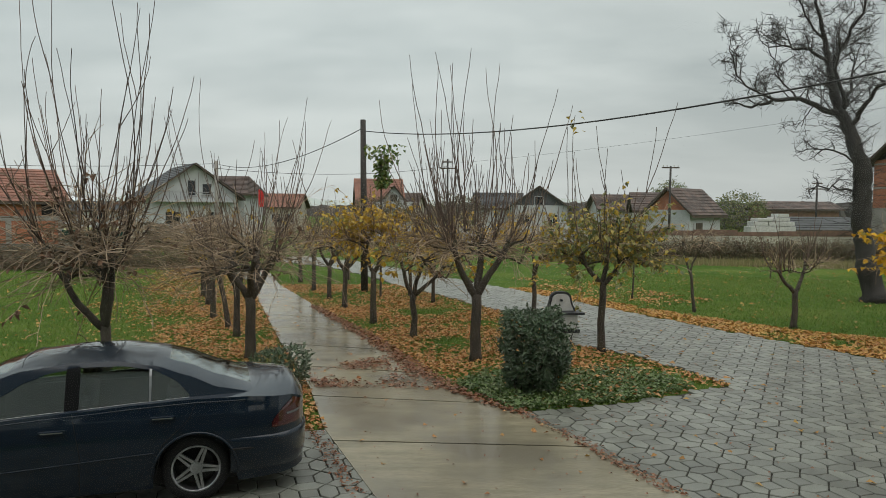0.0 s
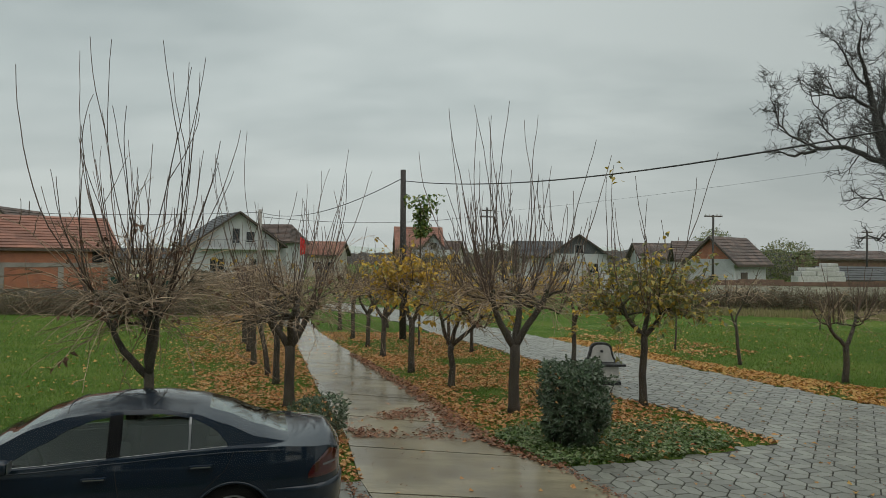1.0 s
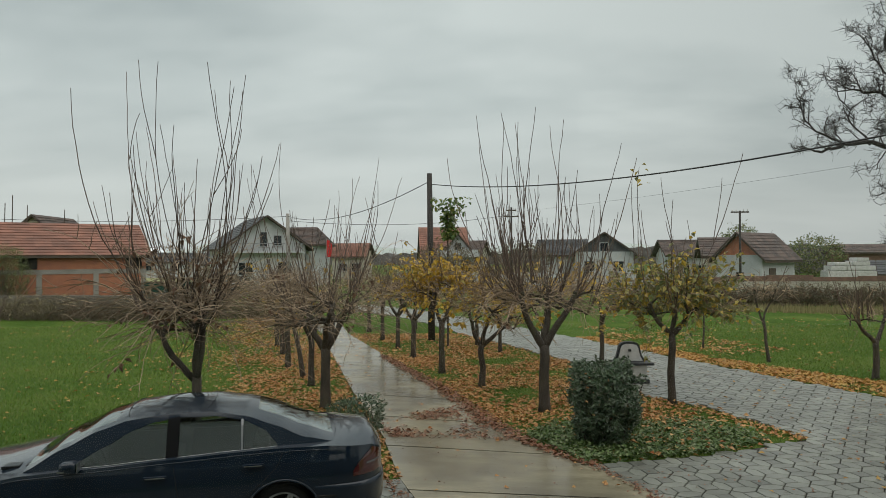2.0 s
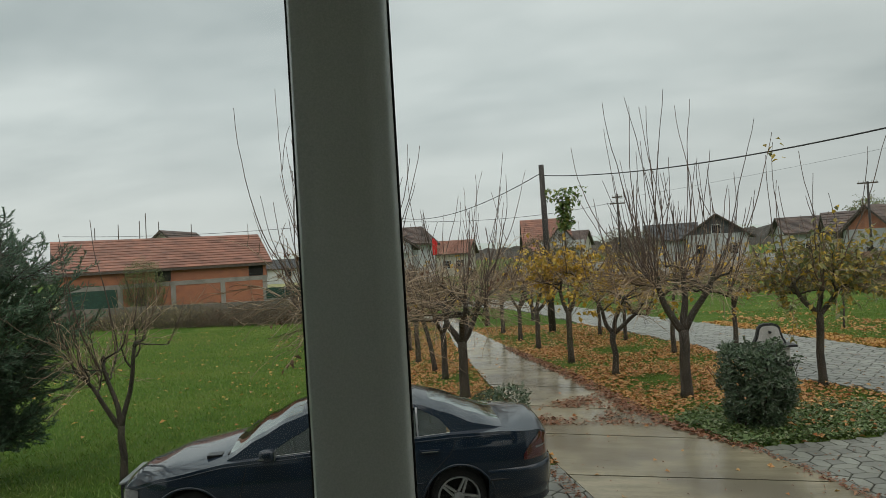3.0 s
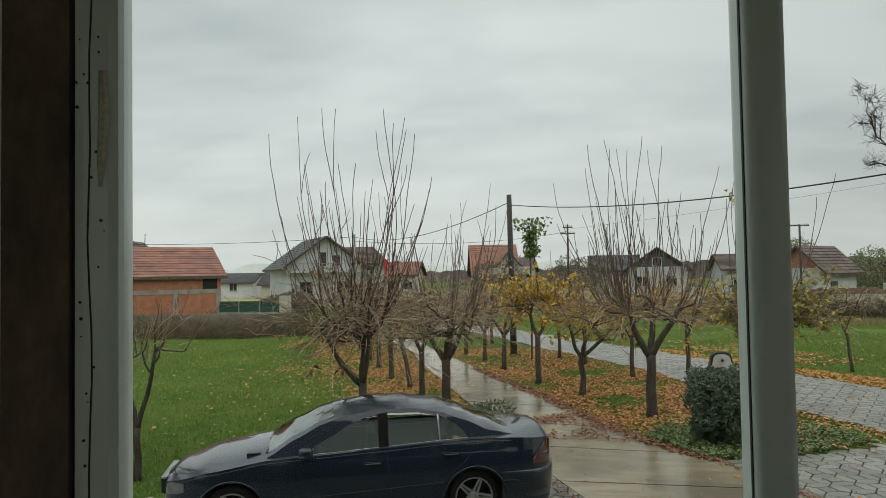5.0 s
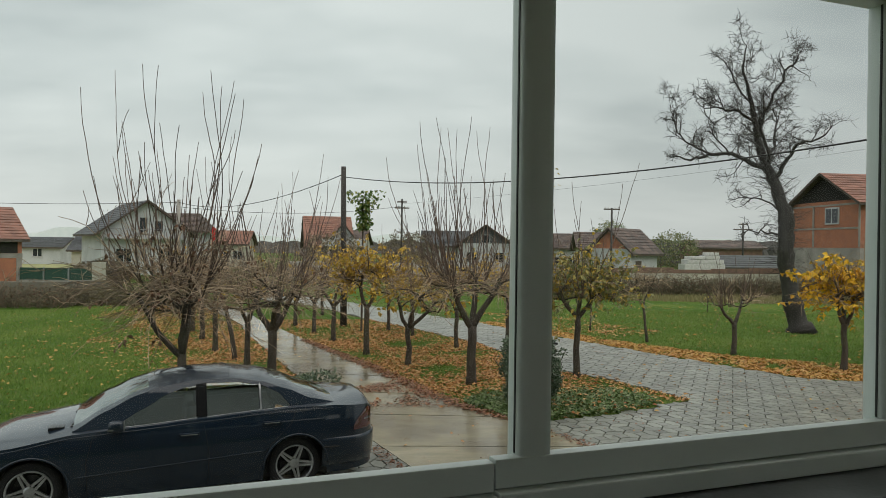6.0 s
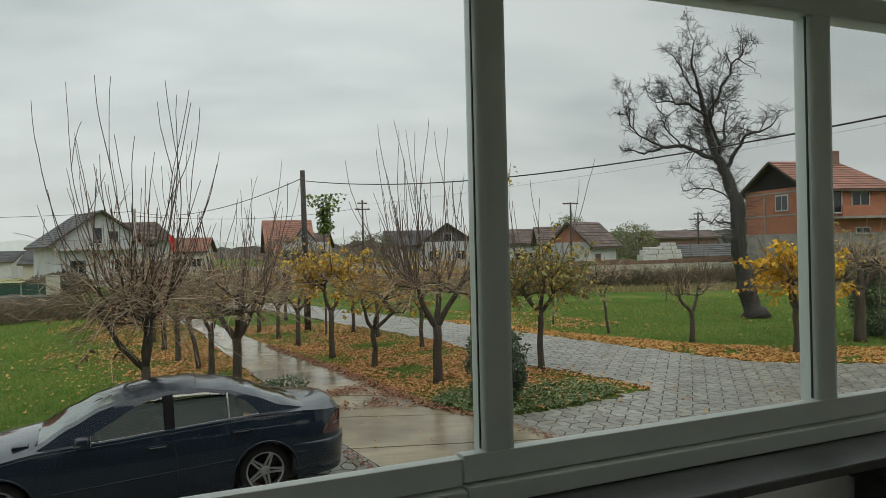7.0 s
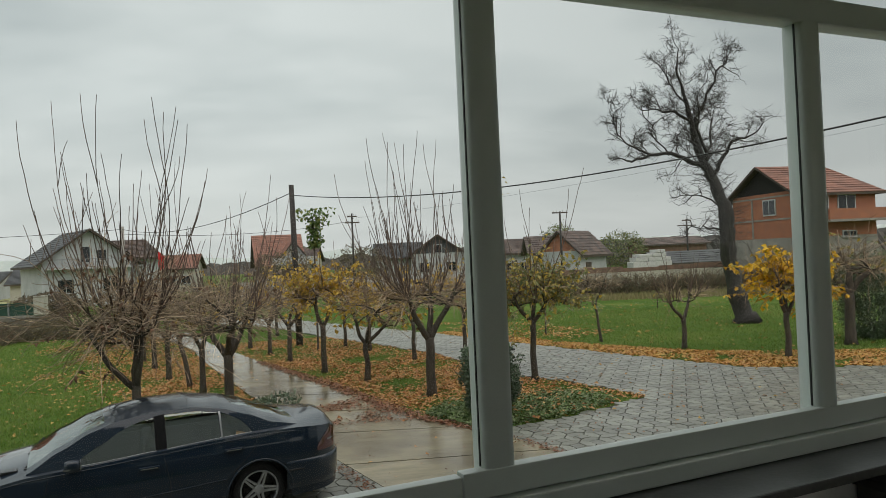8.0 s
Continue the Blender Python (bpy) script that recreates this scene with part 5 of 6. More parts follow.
def sedan(m):
    car = thing("car", m, "dark blue four-door saloon parked on the pavers, wet with rain", "car")
    xs = sorted({round(REAR + 0.004 + (FRONT - REAR - 0.008) * i / 84, 4) for i in range(85)} | {AXLE - 0.39, AXLE + 0.39, -AXLE - 0.39, -AXLE + 0.39, FRONT - 0.02, REAR + 0.02, FRONT - 0.05, REAR + 0.05}, reverse=True)
    # flanks, bonnet and boot in one shell
    v, f = [], []
    rows = 12
    for sgn in (1, -1):
        off = len(v)
        for x in xs:
            lo, hi = low_edge(x), lerp_line(SHOULDER, x)
            for k in range(rows):
                z = lo + (hi - lo) * k / (rows - 1)
                v.append((x, sgn * side_y(x, z), z))
        f += grid_faces(len(xs), rows, off)
    decks = [x for x in xs if x >= 1.0], [x for x in xs if x <= -1.86]
    for run in decks:
        off, n = len(v), 13
        for x in run:
            hi, mid = lerp_line(SHOULDER, x), lerp_line(CENTRE, x)
            w = side_y(x, hi)
            for k in range(n):
                u = -1 + 2 * k / (n - 1)
                v.append((x, u * w, hi + (mid - hi) * (1 - abs(u) ** 2.4)))
        f += grid_faces(len(run), n, off)
    # ledge under the side windows
    run = [x for x in xs if -1.98 <= x <= 1.06]
    for sgn in (1, -1):
        off = len(v)
        for x in run:
            hi = lerp_line(SHOULDER, x)
            v += [(x, sgn * side_y(x, hi), hi), (x, sgn * cabin_y(x, hi), hi + 0.012)]
        f += grid_faces(len(run), 2, off)
    body = part("body", (v, f), M_PAINT, car, smooth=True)
    # cabin: pillars and roof rails painted, glass between
    cx = sorted({round(1.02 - 2.99 * i / 64, 4) for i in range(65)} | {0.62, -0.28, -0.39, -1.0, -1.03, -1.37, 0.24, 0.95, -1.18, -1.97}, reverse=True)
    glass_runs = ((0.62, -0.28, "side_window"), (-0.39, -1.0, "side_window"), (-1.03, -1.37, "quarter_window"))
    pv, pf = [], []
    for sgn in (1, -1):
        for x0, x1 in zip(cx, cx[1:]):
            mid = (x0 + x1) / 2
            isglass = any(a > mid > b for a, b, _ in glass_runs)
            rail = GLASSTOP if isglass else SHOULDER
            n, off = 6, len(pv)
            for x in (x0, x1):
                lo = lerp_line(rail, x)
                hi = max(lo, lerp_line(ROOFEDGE, x))
                for k in range(n):
                    z = lo + (hi - lo) * k / (n - 1)
                    pv.append((x, sgn * cabin_y(x, z), z))
            pf += grid_faces(2, n, off)
    part("pillars", (pv, pf), M_PAINT, car, smooth=True)
    for sgn in (1, -1):
        for xa, xb in ((-0.275, -0.395), (-1.004, -1.026)):
            bv2 = []
            for x in (xa, xb):
                lo, hi = lerp_line(SHOULDER, x) + 0.01, lerp_line(GLASSTOP, x) + 0.01
                for k in range(6):
                    z = lo + (hi - lo) * k / 5
                    bv2.append((x, sgn * (cabin_y(x, z) + 0.004), z))
            part("door_pillar_trim", (bv2, grid_faces(2, 6)), M_PILLAR if xa > -0.5 else M_CHROME, car)
        part("door_trim", box(-1.45, 0.95, sgn * 0.70, sgn * 0.73, 0.35, 0.93), M_SEAT, car)
    for a, b, nm in glass_runs:
        run = [x for x in cx if a >= x >= b]
        for sgn in (1, -1):
            gv = []
            for x in run:
                lo, hi = lerp_line(SHOULDER, x) + 0.015, max(lerp_line(SHOULDER, x) + 0.02, lerp_line(GLASSTOP, x))
                for k in range(6):
                    z = lo + (hi - lo) * k / 5
                    gv.append((x, sgn * (cabin_y(x, z) - 0.006), z))
            g = part(nm, (gv, grid_faces(len(run), 6)), M_CARGLASS, car, smooth=True)
            g.visible_shadow = False
            trim = Tubes(5)
            trim.add([(x, sgn * (cabin_y(x, lerp_line(SHOULDER, x)) + 0.006), lerp_line(SHOULDER, x) + 0.012) for x in run], [0.005] * len(run))
            part("chrome_strip", trim.data(), M_CHROME, g, smooth=True)
    # roof, windscreen and rear window across the car
    n = 21
    for x_a, x_b, lo_k, hi_k, nm, mat in ((0.24, -1.18, 0, n, "roof", M_PAINT), (1.02, 0.24, 2, n - 2, "windscreen", M_SCREEN), (-1.18, -1.97, 4, n - 4, "rear_window", M_SCREEN),
                                          (1.02, 0.24, 0, 3, "front_pillar", M_PAINT), (1.02, 0.24, n - 3, n, "front_pillar", M_PAINT), (-1.18, -1.97, 0, 5, "rear_pillar", M_PAINT), (-1.18, -1.97, n - 5, n, "rear_pillar", M_PAINT)):
        run = [x for x in cx if x_a >= x >= x_b]
        gv = []
        for x in run:
            ze = lerp_line(ROOFEDGE, x)
            ye = cabin_y(x, ze)
            for k in range(lo_k, hi_k):
                u = -1 + 2 * k / (n - 1)
                gv.append((x, u * ye, ze + lerp_line(CROWN, x) * (1 - abs(u) ** 2.2)))
        ob = part(nm, (gv, grid_faces(len(run), hi_k - lo_k)), mat, car, smooth=True)
        if mat is M_SCREEN:
            ob.visible_shadow = False
    # seams, side moulding, door handles on both flanks
    for sgn in (1, -1):
        for line in ([(0.86, 0.24), (0.88, 0.6), (0.80, 0.915)], [(-0.40, 0.22), (-0.41, 0.6), (-0.345, 0.97)], [(-1.06, 0.30), (-1.12, 0.62), (-1.36, 0.84), (-1.44, 1.01)]):
            pts = []
            for (xa, za), (xb, zb) in zip(line, line[1:]):
                pts += [(xa + (xb - xa) * t / 6, za + (zb - za) * t / 6) for t in range(6)]
            t = Tubes(4)
            t.add([(x, sgn * (side_y(x, z) - 0.001), z) for x, z in pts], [0.004] * len(pts))
            part("door_seam", t.data(), M_BLACKTRIM, body)
        t = Tubes(6)
        pts = [(1.0 - 2.05 * i / 20, 0.455 + 0.095 * i / 20) for i in range(21)]
        t.add([(x, sgn * side_y(x, z), z) for x, z in pts], [0.007] * len(pts))
        part("side_moulding", t.data(), M_PAINT, body, smooth=True)
        t = Tubes(5)
        pts = [(2.0 - 3.9 * i / 40, lerp_line(SHOULDER, 2.0 - 3.9 * i / 40) - 0.035) for i in range(41)]
        t.add([(x, sgn * (side_y(x, z) - 0.003), z) for x, z in pts], [0.007] * len(pts))
        part("shoulder_crease", t.data(), M_PAINT, body, smooth=True)
        for hx, hz in ((-0.18, 0.825), (-1.12, 0.88)):
            y = side_y(hx, hz)
            h = part("door_handle", box(hx - 0.12, hx + 0.10, sgn * y - 0.004, sgn * y + sgn * 0.036, hz - 0.018, hz + 0.018, 0.012), M_PAINT, car)
            part("chrome_insert", box(hx - 0.10, hx + 0.08, sgn * (y + 0.0365), sgn * (y + 0.040), hz - 0.004, hz + 0.005), M_CHROME, h)
        mir = part("door_mirror", box(0.50, 0.66, sgn * 0.86, sgn * 1.02, 0.935, 1.055, 0.045), M_PAINT, car, smooth=True)
        part("mirror_glass", box(0.492, 0.499, sgn * 0.875, sgn * 1.005, 0.95, 1.04), M_CHROME, mir)
        part("indicator", box(0.60, 0.664, sgn * 1.0205, sgn * 1.026, 0.965, 0.983), M_LAMPCLEAR, mir)
        # lamps follow the corner of the shell
        for nm, mat, xr, zr in (("tail_lamp", M_TAILRED, (-2.15, -2.505), (0.70, 1.0)), ("head_lamp", M_LAMPCLEAR, (1.95, 2.2), (0.53, 0.70))):
            lv2, k = [], 9
            for i in range(k):
                x = xr[0] + (xr[1] - xr[0]) * i / (k - 1)
                for j in range(k):
                    z0 = zr[0] + (0.0 if nm == "tail_lamp" else 0.07 * (1 - i / (k - 1)))
                    z1 = min(zr[1], lerp_line(SHOULDER, x) - 0.015)
                    if nm == "tail_lamp":
                        z1 = min(z1, zr[0] + 0.05 + 0.29 * (i / (k - 1)) ** 0.75)
                    z = z0 + (z1 - z0) * j / (k - 1)
                    lv2.append((x, sgn * (side_y(x, z) + 0.009), z))
            lamp = part(nm, (lv2, grid_faces(k, k)), mat, car, smooth=True)
            if nm == "tail_lamp":
                lv3 = []
                for i in range(5):
                    x = -2.3 - 0.17 * i / 4
                    for j in range(2):
                        z = 0.80 + 0.022 * j
                        lv3.append((x, sgn * (side_y(x, z) + 0.012), z))
                part("clear_band", (lv3, grid_faces(5, 2)), M_LAMPCLEAR, lamp, "clear reversing lamp band", True)
        # arch lips
        for ax in (AXLE, -AXLE):
            t = Tubes(5)
            pts = [(ax + 0.393 * math.cos(math.pi * i / 24), 0.32 + 0.393 * math.sin(math.pi * i / 24)) for i in range(25)]
            t.add([(x, sgn * (side_y(x, z) + 0.001), z) for x, z in pts], [0.014] * 25)
            part("arch_lip", t.data(), M_PAINT, body, smooth=True)
    # bumpers' lower lip, underbody, grille, interior
    part("underbody", box(REAR + 0.25, FRONT - 0.25, -0.66, 0.66, 0.16, 0.60), M_BLACKTRIM, car)
    part("grille", box(FRONT - 0.05, FRONT + 0.015, -0.36, 0.36, 0.48, 0.66, 0.02), M_BLACKTRIM, car)
    part("grille_surround", box(FRONT - 0.06, FRONT + 0.01, -0.40, 0.40, 0.665, 0.69, 0.01), M_CHROME, car)
    t = Tubes(6)
    pts = [(REAR + 0.012 + 0.75 * (i / 14) ** 2.0, 0.52) for i in range(15)]
    t.add([(x, side_y(x, z) + 0.002, z) for x, z in pts], [0.012] * 15)
    part("bumper_moulding", t.data(), M_BLACKTRIM, car, smooth=True)
    # rear bumper, wrapped round the corners and a little proud of the flanks
    bv3, ring_n = [], 41
    for i in range(ring_n):
        a = math.pi * i / (ring_n - 1)
        px_, py_ = -1.75 - 0.78 * math.sin(a) ** (2 / 3.4), math.copysign(abs(math.cos(a)) ** (2 / 3.4), math.cos(a)) * 0.905
        ux, uy = -math.sin(a), math.cos(a)
        edge = min(1.0, 6 * math.sin(a))
        for z, o in ((0.25, -0.05), (0.29, 0.004), (0.42, 0.022), (0.585, 0.026), (0.625, 0.020), (0.635, -0.02)):
            q = o * edge if o > 0 else o
            bv3.append((px_ + ux * q, py_ * lerp_line(SECTION, z) + uy * q, z))
    part("rear_bumper", (bv3, grid_faces(ring_n, 6)), M_PAINT, car, smooth=True)
    # sliding roof seams
    for xr in (0.12, -0.66):
        t = Tubes(4)
        pts = [(xr - 0.05 * (1 - abs(-1 + 2 * k / 16) ** 2) * (-1 if xr > 0 else 1), -1 + 2 * k / 16) for k in range(17)]
        t.add([(x, u * 0.50, lerp_line(ROOFEDGE, x) + 0.002 + lerp_line(CROWN, x) * (1 - abs(u * 0.8) ** 2.2)) for x, u in pts], [0.004] * 17)
        part("roof_seam", t.data(), M_BLACKTRIM, car)
    vent = part("bonnet_vent", box(1.11, 1.27, 0.46, 0.62, 0.925, 0.957, 0.003), M_BLACKTRIM, car)
    for k in range(5):
        part("vent_slat", box(1.125 + k * 0.03, 1.137 + k * 0.03, 0.47, 0.61, 0.957, 0.961), M_PAINT, vent)
    part("cowl", box(0.97, 1.05, -0.62, 0.62, 0.93, 0.965, 0.01), M_BLACKTRIM, car, "black plastic cowl below the windscreen")
    for a, b in (((1.03, 0.55, 0.96), (0.90, -0.05, 1.065)), ((1.03, 0.0, 0.985), (0.90, -0.55, 1.05))):
        t = Tubes(5); t.add([a, b], [0.012, 0.008]); part("wiper", t.data(), M_BLACKTRIM, car)
    part("dashboard", box(0.55, 1.0, -0.68, 0.68, 0.62, 0.90, 0.04), M_SEAT, car)
    for sx, sy in ((-0.15, 0.38), (-0.15, -0.38), (-1.05, 0.36), (-1.05, -0.36)):
        seat = part("seat", box(sx - 0.14, sx + 0.06, sy - 0.25, sy + 0.25, 0.45, 1.02, 0.06, Matrix.Rotation(-0.12, 4, "Y")), M_SEAT, car, smooth=True)
        part("headrest", box(sx - 0.24, sx - 0.12, sy - 0.13, sy + 0.13, 1.06, 1.22, 0.04), M_SEAT, seat, smooth=True)
    t = Tubes(8); c = [(0.42 + 0.06 * math.sin(a), 0.38 + 0.18 * math.cos(a), 0.90 + 0.17 * math.sin(a)) for a in [2 * math.pi * i / 20 for i in range(21)]]
    t.add(c, [0.016] * 21); part("steering_wheel", t.data(), M_BLACKTRIM, car, smooth=True)
    # wheels
    for ax in (AXLE, -AXLE):
        for sgn in (1, -1):
            w = new("wheel"); w.parent = car
            w.matrix_basis = pose(ax, sgn * 0.70, 0.325, 0, 0, 0 if sgn > 0 else 180) @ pose(0, 0, 0, 0, 31 if ax < 0 else 8, 0)
            ring = [(0.232, -0.105), (0.25, -0.115), (0.30, -0.113), (0.318, -0.095), (0.325, -0.06), (0.325, 0.06), (0.318, 0.095), (0.30, 0.113), (0.25, 0.115), (0.232, 0.105)]
            k, tv = 48, []
            for i in range(k):
                a = 2 * math.pi * i / k
                tv += [(r * math.cos(a), y, r * math.sin(a)) for r, y in ring]
            tf = [((i * 10 + j), (i * 10 + (j + 1) % 10), (((i + 1) % k) * 10 + (j + 1) % 10), (((i + 1) % k) * 10 + j)) for i in range(k) for j in range(10)]
            part("tyre", (tv, tf), M_TYRE, w, smooth=True)
            rr = [(0.234, -0.10), (0.236, 0.108), (0.222, 0.112), (0.212, 0.098), (0.205, 0.03), (0.205, -0.10)]
            tv = []
            for i in range(k):
                a = 2 * math.pi * i / k
                tv += [(r * math.cos(a), y, r * math.sin(a)) for r, y in rr]
            tf = [((i * 6 + j), (i * 6 + (j + 1) % 6), (((i + 1) % k) * 6 + (j + 1) % 6), (((i + 1) % k) * 6 + j)) for i in range(k) for j in range(6)]
            rim = part("rim", (tv, tf), M_ALLOY, w, smooth=True)
            for i in range(5):
                for da in (-0.19, 0.19):
                    a = 2 * math.pi * i / 5
                    p0 = Vector((0.06 * math.cos(a + da * 2.4), 0.078, 0.06 * math.sin(a + da * 2.4)))
                    p1 = Vector((0.212 * math.cos(a + da * 0.35), 0.092, 0.212 * math.sin(a + da * 0.35)))
                    d = (p1 - p0).normalized(); s = d.cross(Vector((0, 1, 0)))
                    q = [p0 + s * 0.015, p0 - s * 0.015, p1 - s * 0.012, p1 + s * 0.012]
                    sv = [tuple(c) for c in q] + [tuple(c + Vector((0, -0.03, 0))) for c in q]
                    part("spoke", (sv, [(0, 1, 2, 3), (7, 6, 5, 4), (0, 4, 5, 1), (1, 5, 6, 2), (2, 6, 7, 3), (3, 7, 4, 0)]), M_ALLOY, rim)
            t = Tubes(20); t.add([(0, 0.03, 0), (0, 0.082, 0), (0, 0.09, 0)], [0.062, 0.06, 0.04]); part("hub_cap", t.data(), M_ALLOY, rim)
            t = Tubes(32); t.add([(0, -0.02, 0), (0, 0.01, 0)], [0.165, 0.165]); part("brake_disc", t.data(), M_BLACKTRIM, w)
    return car


sedan(pose(-3.28, 8.20, 0.026, 0, 0, 198.4))


# ---- room and window ----
# own axes of the window wall: x along it, y out of the house, origin on the inner face at the mullion
ROOM = pose(-0.19, 1.02, 0, 0, 0, 15.4)
SILL, HEAD = 2.47, 3.93
FLOOR = 1.45
GX0 = -1.50


def room_box(name, q, mat, label, category="wall", bevel=0.0):
    ob = part(name, box(*q, bevel), mat)
    ob.matrix_basis = ROOM
    return tagged(ob, label, category, kind="structure")


room_box("wall_south_front", (-6, 9, -0.02, 0.28, 0.0, 2.28), M_PLASTER, "plastered wall under the windows")
# unseen outer skin, added so the car's flank mirrors something dark
room_box("added_dark_skin", (-6, 9, 0.285, 0.35, 0.0, 2.28), M_WALLOLD, "unseen grey outer skin added to darken the car's reflections")
room_box("wall_left_pier", (-6, GX0 - 0.24, -0.02, 0.28, 2.28, 4.75), M_PLASTER, "plastered pier beside the window")
room_box("wall_right_pier", (5.4, 9, -0.02, 0.28, 2.28, 4.75), M_PLASTER, "plastered pier at the window's far end")
room_box("wall_head", (-6, 9, -0.02, 0.28, 4.75, 5.1), M_PLASTER, "lintel wall over the windows")
# unseen wall and overhang, added to block the sky mirrored in the car
room_box("added_reflection_wall", (-9, 12, -0.02, 0.35, 5.1, 9.8), M_WHITE, "unseen pale wall added for the car to reflect")
room_box("added_sky_shield", (-10, 13, -0.4, 0.85, 9.81, 10.0), M_WOOD, "unseen board added to keep sky out of the car's reflections")
room_box("wall_back", (-6, 9, -5.3, -5.0, 0.0, 2.4), M_PLASTER, "back wall of the room")
room_box("wall_back_head", (-6, 9, -5.3, -5.0, 4.5, 5.1), M_PLASTER, "back wall over the unseen openings added for light")
# gaps between these piers are added, unseen, to brighten the room and mullions
for k, (a, b) in enumerate(((-6, -4.9), (-1.9, 2.9), (6.5, 9.0))):
    room_box("wall_back_pier", (a, b, -5.3, -5.0, 2.4, 4.5), M_PLASTER, "pier between the unseen openings added for light")
room_box("wall_west", (-6.3, -6.0, -5.3, 0.28, 0.0, 5.1), M_PLASTER, "side wall of the room")
room_box("wall_east", (9.0, 9.3, -5.3, 0.28, 0.0, 5.1), M_PLASTER, "far side wall of the room")
room_box("floor", (-6, 9, -5.0, -0.02, 1.2, FLOOR), M_FLOOR, "dark boarded floor", "floor")
room_box("ceiling", (-6, 9, -5.0, -0.02, 4.85, 5.1), M_PLASTER, "plain ceiling", "ceiling")
room_box("window_sill", (-1.7, 5.3, -0.27, 0.0, 2.285, 2.32), M_SILL, "grey window board under the frames", "window sill", 0.006)
room_box("jamb", (GX0 - 0.24, GX0 - 0.105, -0.03, 0.26, 2.28, 4.75), M_OLDWOOD, "unfinished brown window reveal with cracks", "window jamb")

window = thing("window_1", ROOM, "wide white plastic window with several fixed panes", "window", kind="structure")


def bar(name, x0, x1, z0, z1, y0=0.0, y1=0.075, bevel=0.012, mat=None, parent=None):
    return part(name, box(x0, x1, y0, y1, z0, z1, bevel), mat or M_PVC, parent or window)


MULLIONS = [-0.045, 1.375, 2.80, 4.2]
bar("frame_rail", -0.120, 5.4, 2.385, 2.466, -0.018, 0.03, 0.004)
bar("frame_rail", GX0 - 0.1, -0.124, 2.377, 2.458, -0.017, 0.03, 0.004)
bar("frame_base", -0.120, 5.4, 2.322, 2.382, -0.055, 0.08, 0.006)
bar("frame_base", GX0 - 0.1, -0.124, 2.322, 2.374, -0.054, 0.08, 0.006)
bar("transom", GX0, 5.4, HEAD, HEAD + 0.10, -0.017, 0.08)
bar("top_rail", GX0 - 0.1, 5.4, 4.68, 4.748, 0.0, 0.08)
bar("side_frame", GX0 - 0.1, GX0, 2.45, 4.68, -0.03, 0.08, 0.025)
for x in MULLIONS:
    mul = bar("mullion", x, x + 0.106, 2.37, HEAD + 0.04, -0.015, 0.085, 0.028)
    mul.data.polygons.foreach_set("use_smooth", [True] * len(mul.data.polygons))
    bar("gasket", x - 0.0025, x + 0.1085, SILL, HEAD, 0.016, 0.024, 0.0, M_GASKET, mul)
edges = [GX0] + [e for x in MULLIONS for e in (x, x + 0.11)] + [5.4]
for a, b in zip(edges[0::2], edges[1::2]):
    for z0, z1 in ((2.434, HEAD), (HEAD + 0.10, 4.68)):
        pane = part("pane", ([(a, 0.02, z0), (b, 0.02, z0), (b, 0.02, z1), (a, 0.02, z1)], [(0, 1, 2, 3)]), M_GLASS, window)
        pane.visible_shadow = False
crack = Tubes(5)
crack_rng = random.Random(3)
crack.add([(GX0 - 0.062 + 0.012 * noise.noise(Vector((k * 0.35, 2, 0))), -0.0305, 2.46 + 0.1 * k) for k in range(22)], [0.0022] * 22)
part("crack", crack.data(), M_GASKET, window, "dark crack running down the frame")
for _ in range(26):
    cx, cz = GX0 - crack_rng.uniform(0.03, 0.092), crack_rng.uniform(2.5, 3.6)
    spot = Tubes(6); spot.add([(cx, -0.0315, cz), (cx, -0.029, cz)], [crack_rng.uniform(0.0015, 0.004)] * 2)
    part("stain_spot", spot.data(), M_GASKET, window)
foam = Tubes(7)
foam.add([(GX0 - 0.035, -0.030, 3.52), (GX0 - 0.032, -0.032, 3.42), (GX0 - 0.037, -0.032, 3.33), (GX0 - 0.04, -0.030, 3.27)], [0.009, 0.012, 0.01, 0.004])
part("sealant", foam.data(), M_FOAM, window, "dried pale sealant smear")
cabinet = thing("low_cabinet", ROOM, "low dark cabinet standing under the window board", "cabinet")
part("body", box(1.5, 3.3, -0.42, -0.05, FLOOR, 2.18, 0.01), M_CABINET, cabinet)
part("top", box(1.45, 3.35, -0.45, -0.04, 2.184, 2.22, 0.006), M_BLACKTRIM, cabinet)


# ---- fountain ----
fountain = thing("garden_fountain", pose(3.52, 17.9, 0, 0, 0, 6), "white stone garden fountain with a black rim and ledge", "fountain")


def bell(w, h, n=14):
    """A bell-shaped panel outline, wide below and rounded at the top."""
    pts = [(-w / 2, 0.0), (-w / 2 * 0.93, h * 0.12), (-w / 2 * 0.80, h * 0.30), (-w / 2 * 0.72, h * 0.55), (-w / 2 * 0.66, h * 0.78), (-w / 2 * 0.52, h * 0.93), (-w / 2 * 0.25, h), ]
    return pts + [(-x, z) for x, z in reversed(pts)]


def panel_mesh(outline, y0, y1, z):
    n = len(outline)
    v = [(x, y0, z + h) for x, h in outline] + [(x, y1, z + h) for x, h in outline]
    return v, [tuple(range(n)), tuple(range(n, 2 * n))[::-1]] + [(i, n + i, n + (i + 1) % n, (i + 1) % n) for i in range(n)]


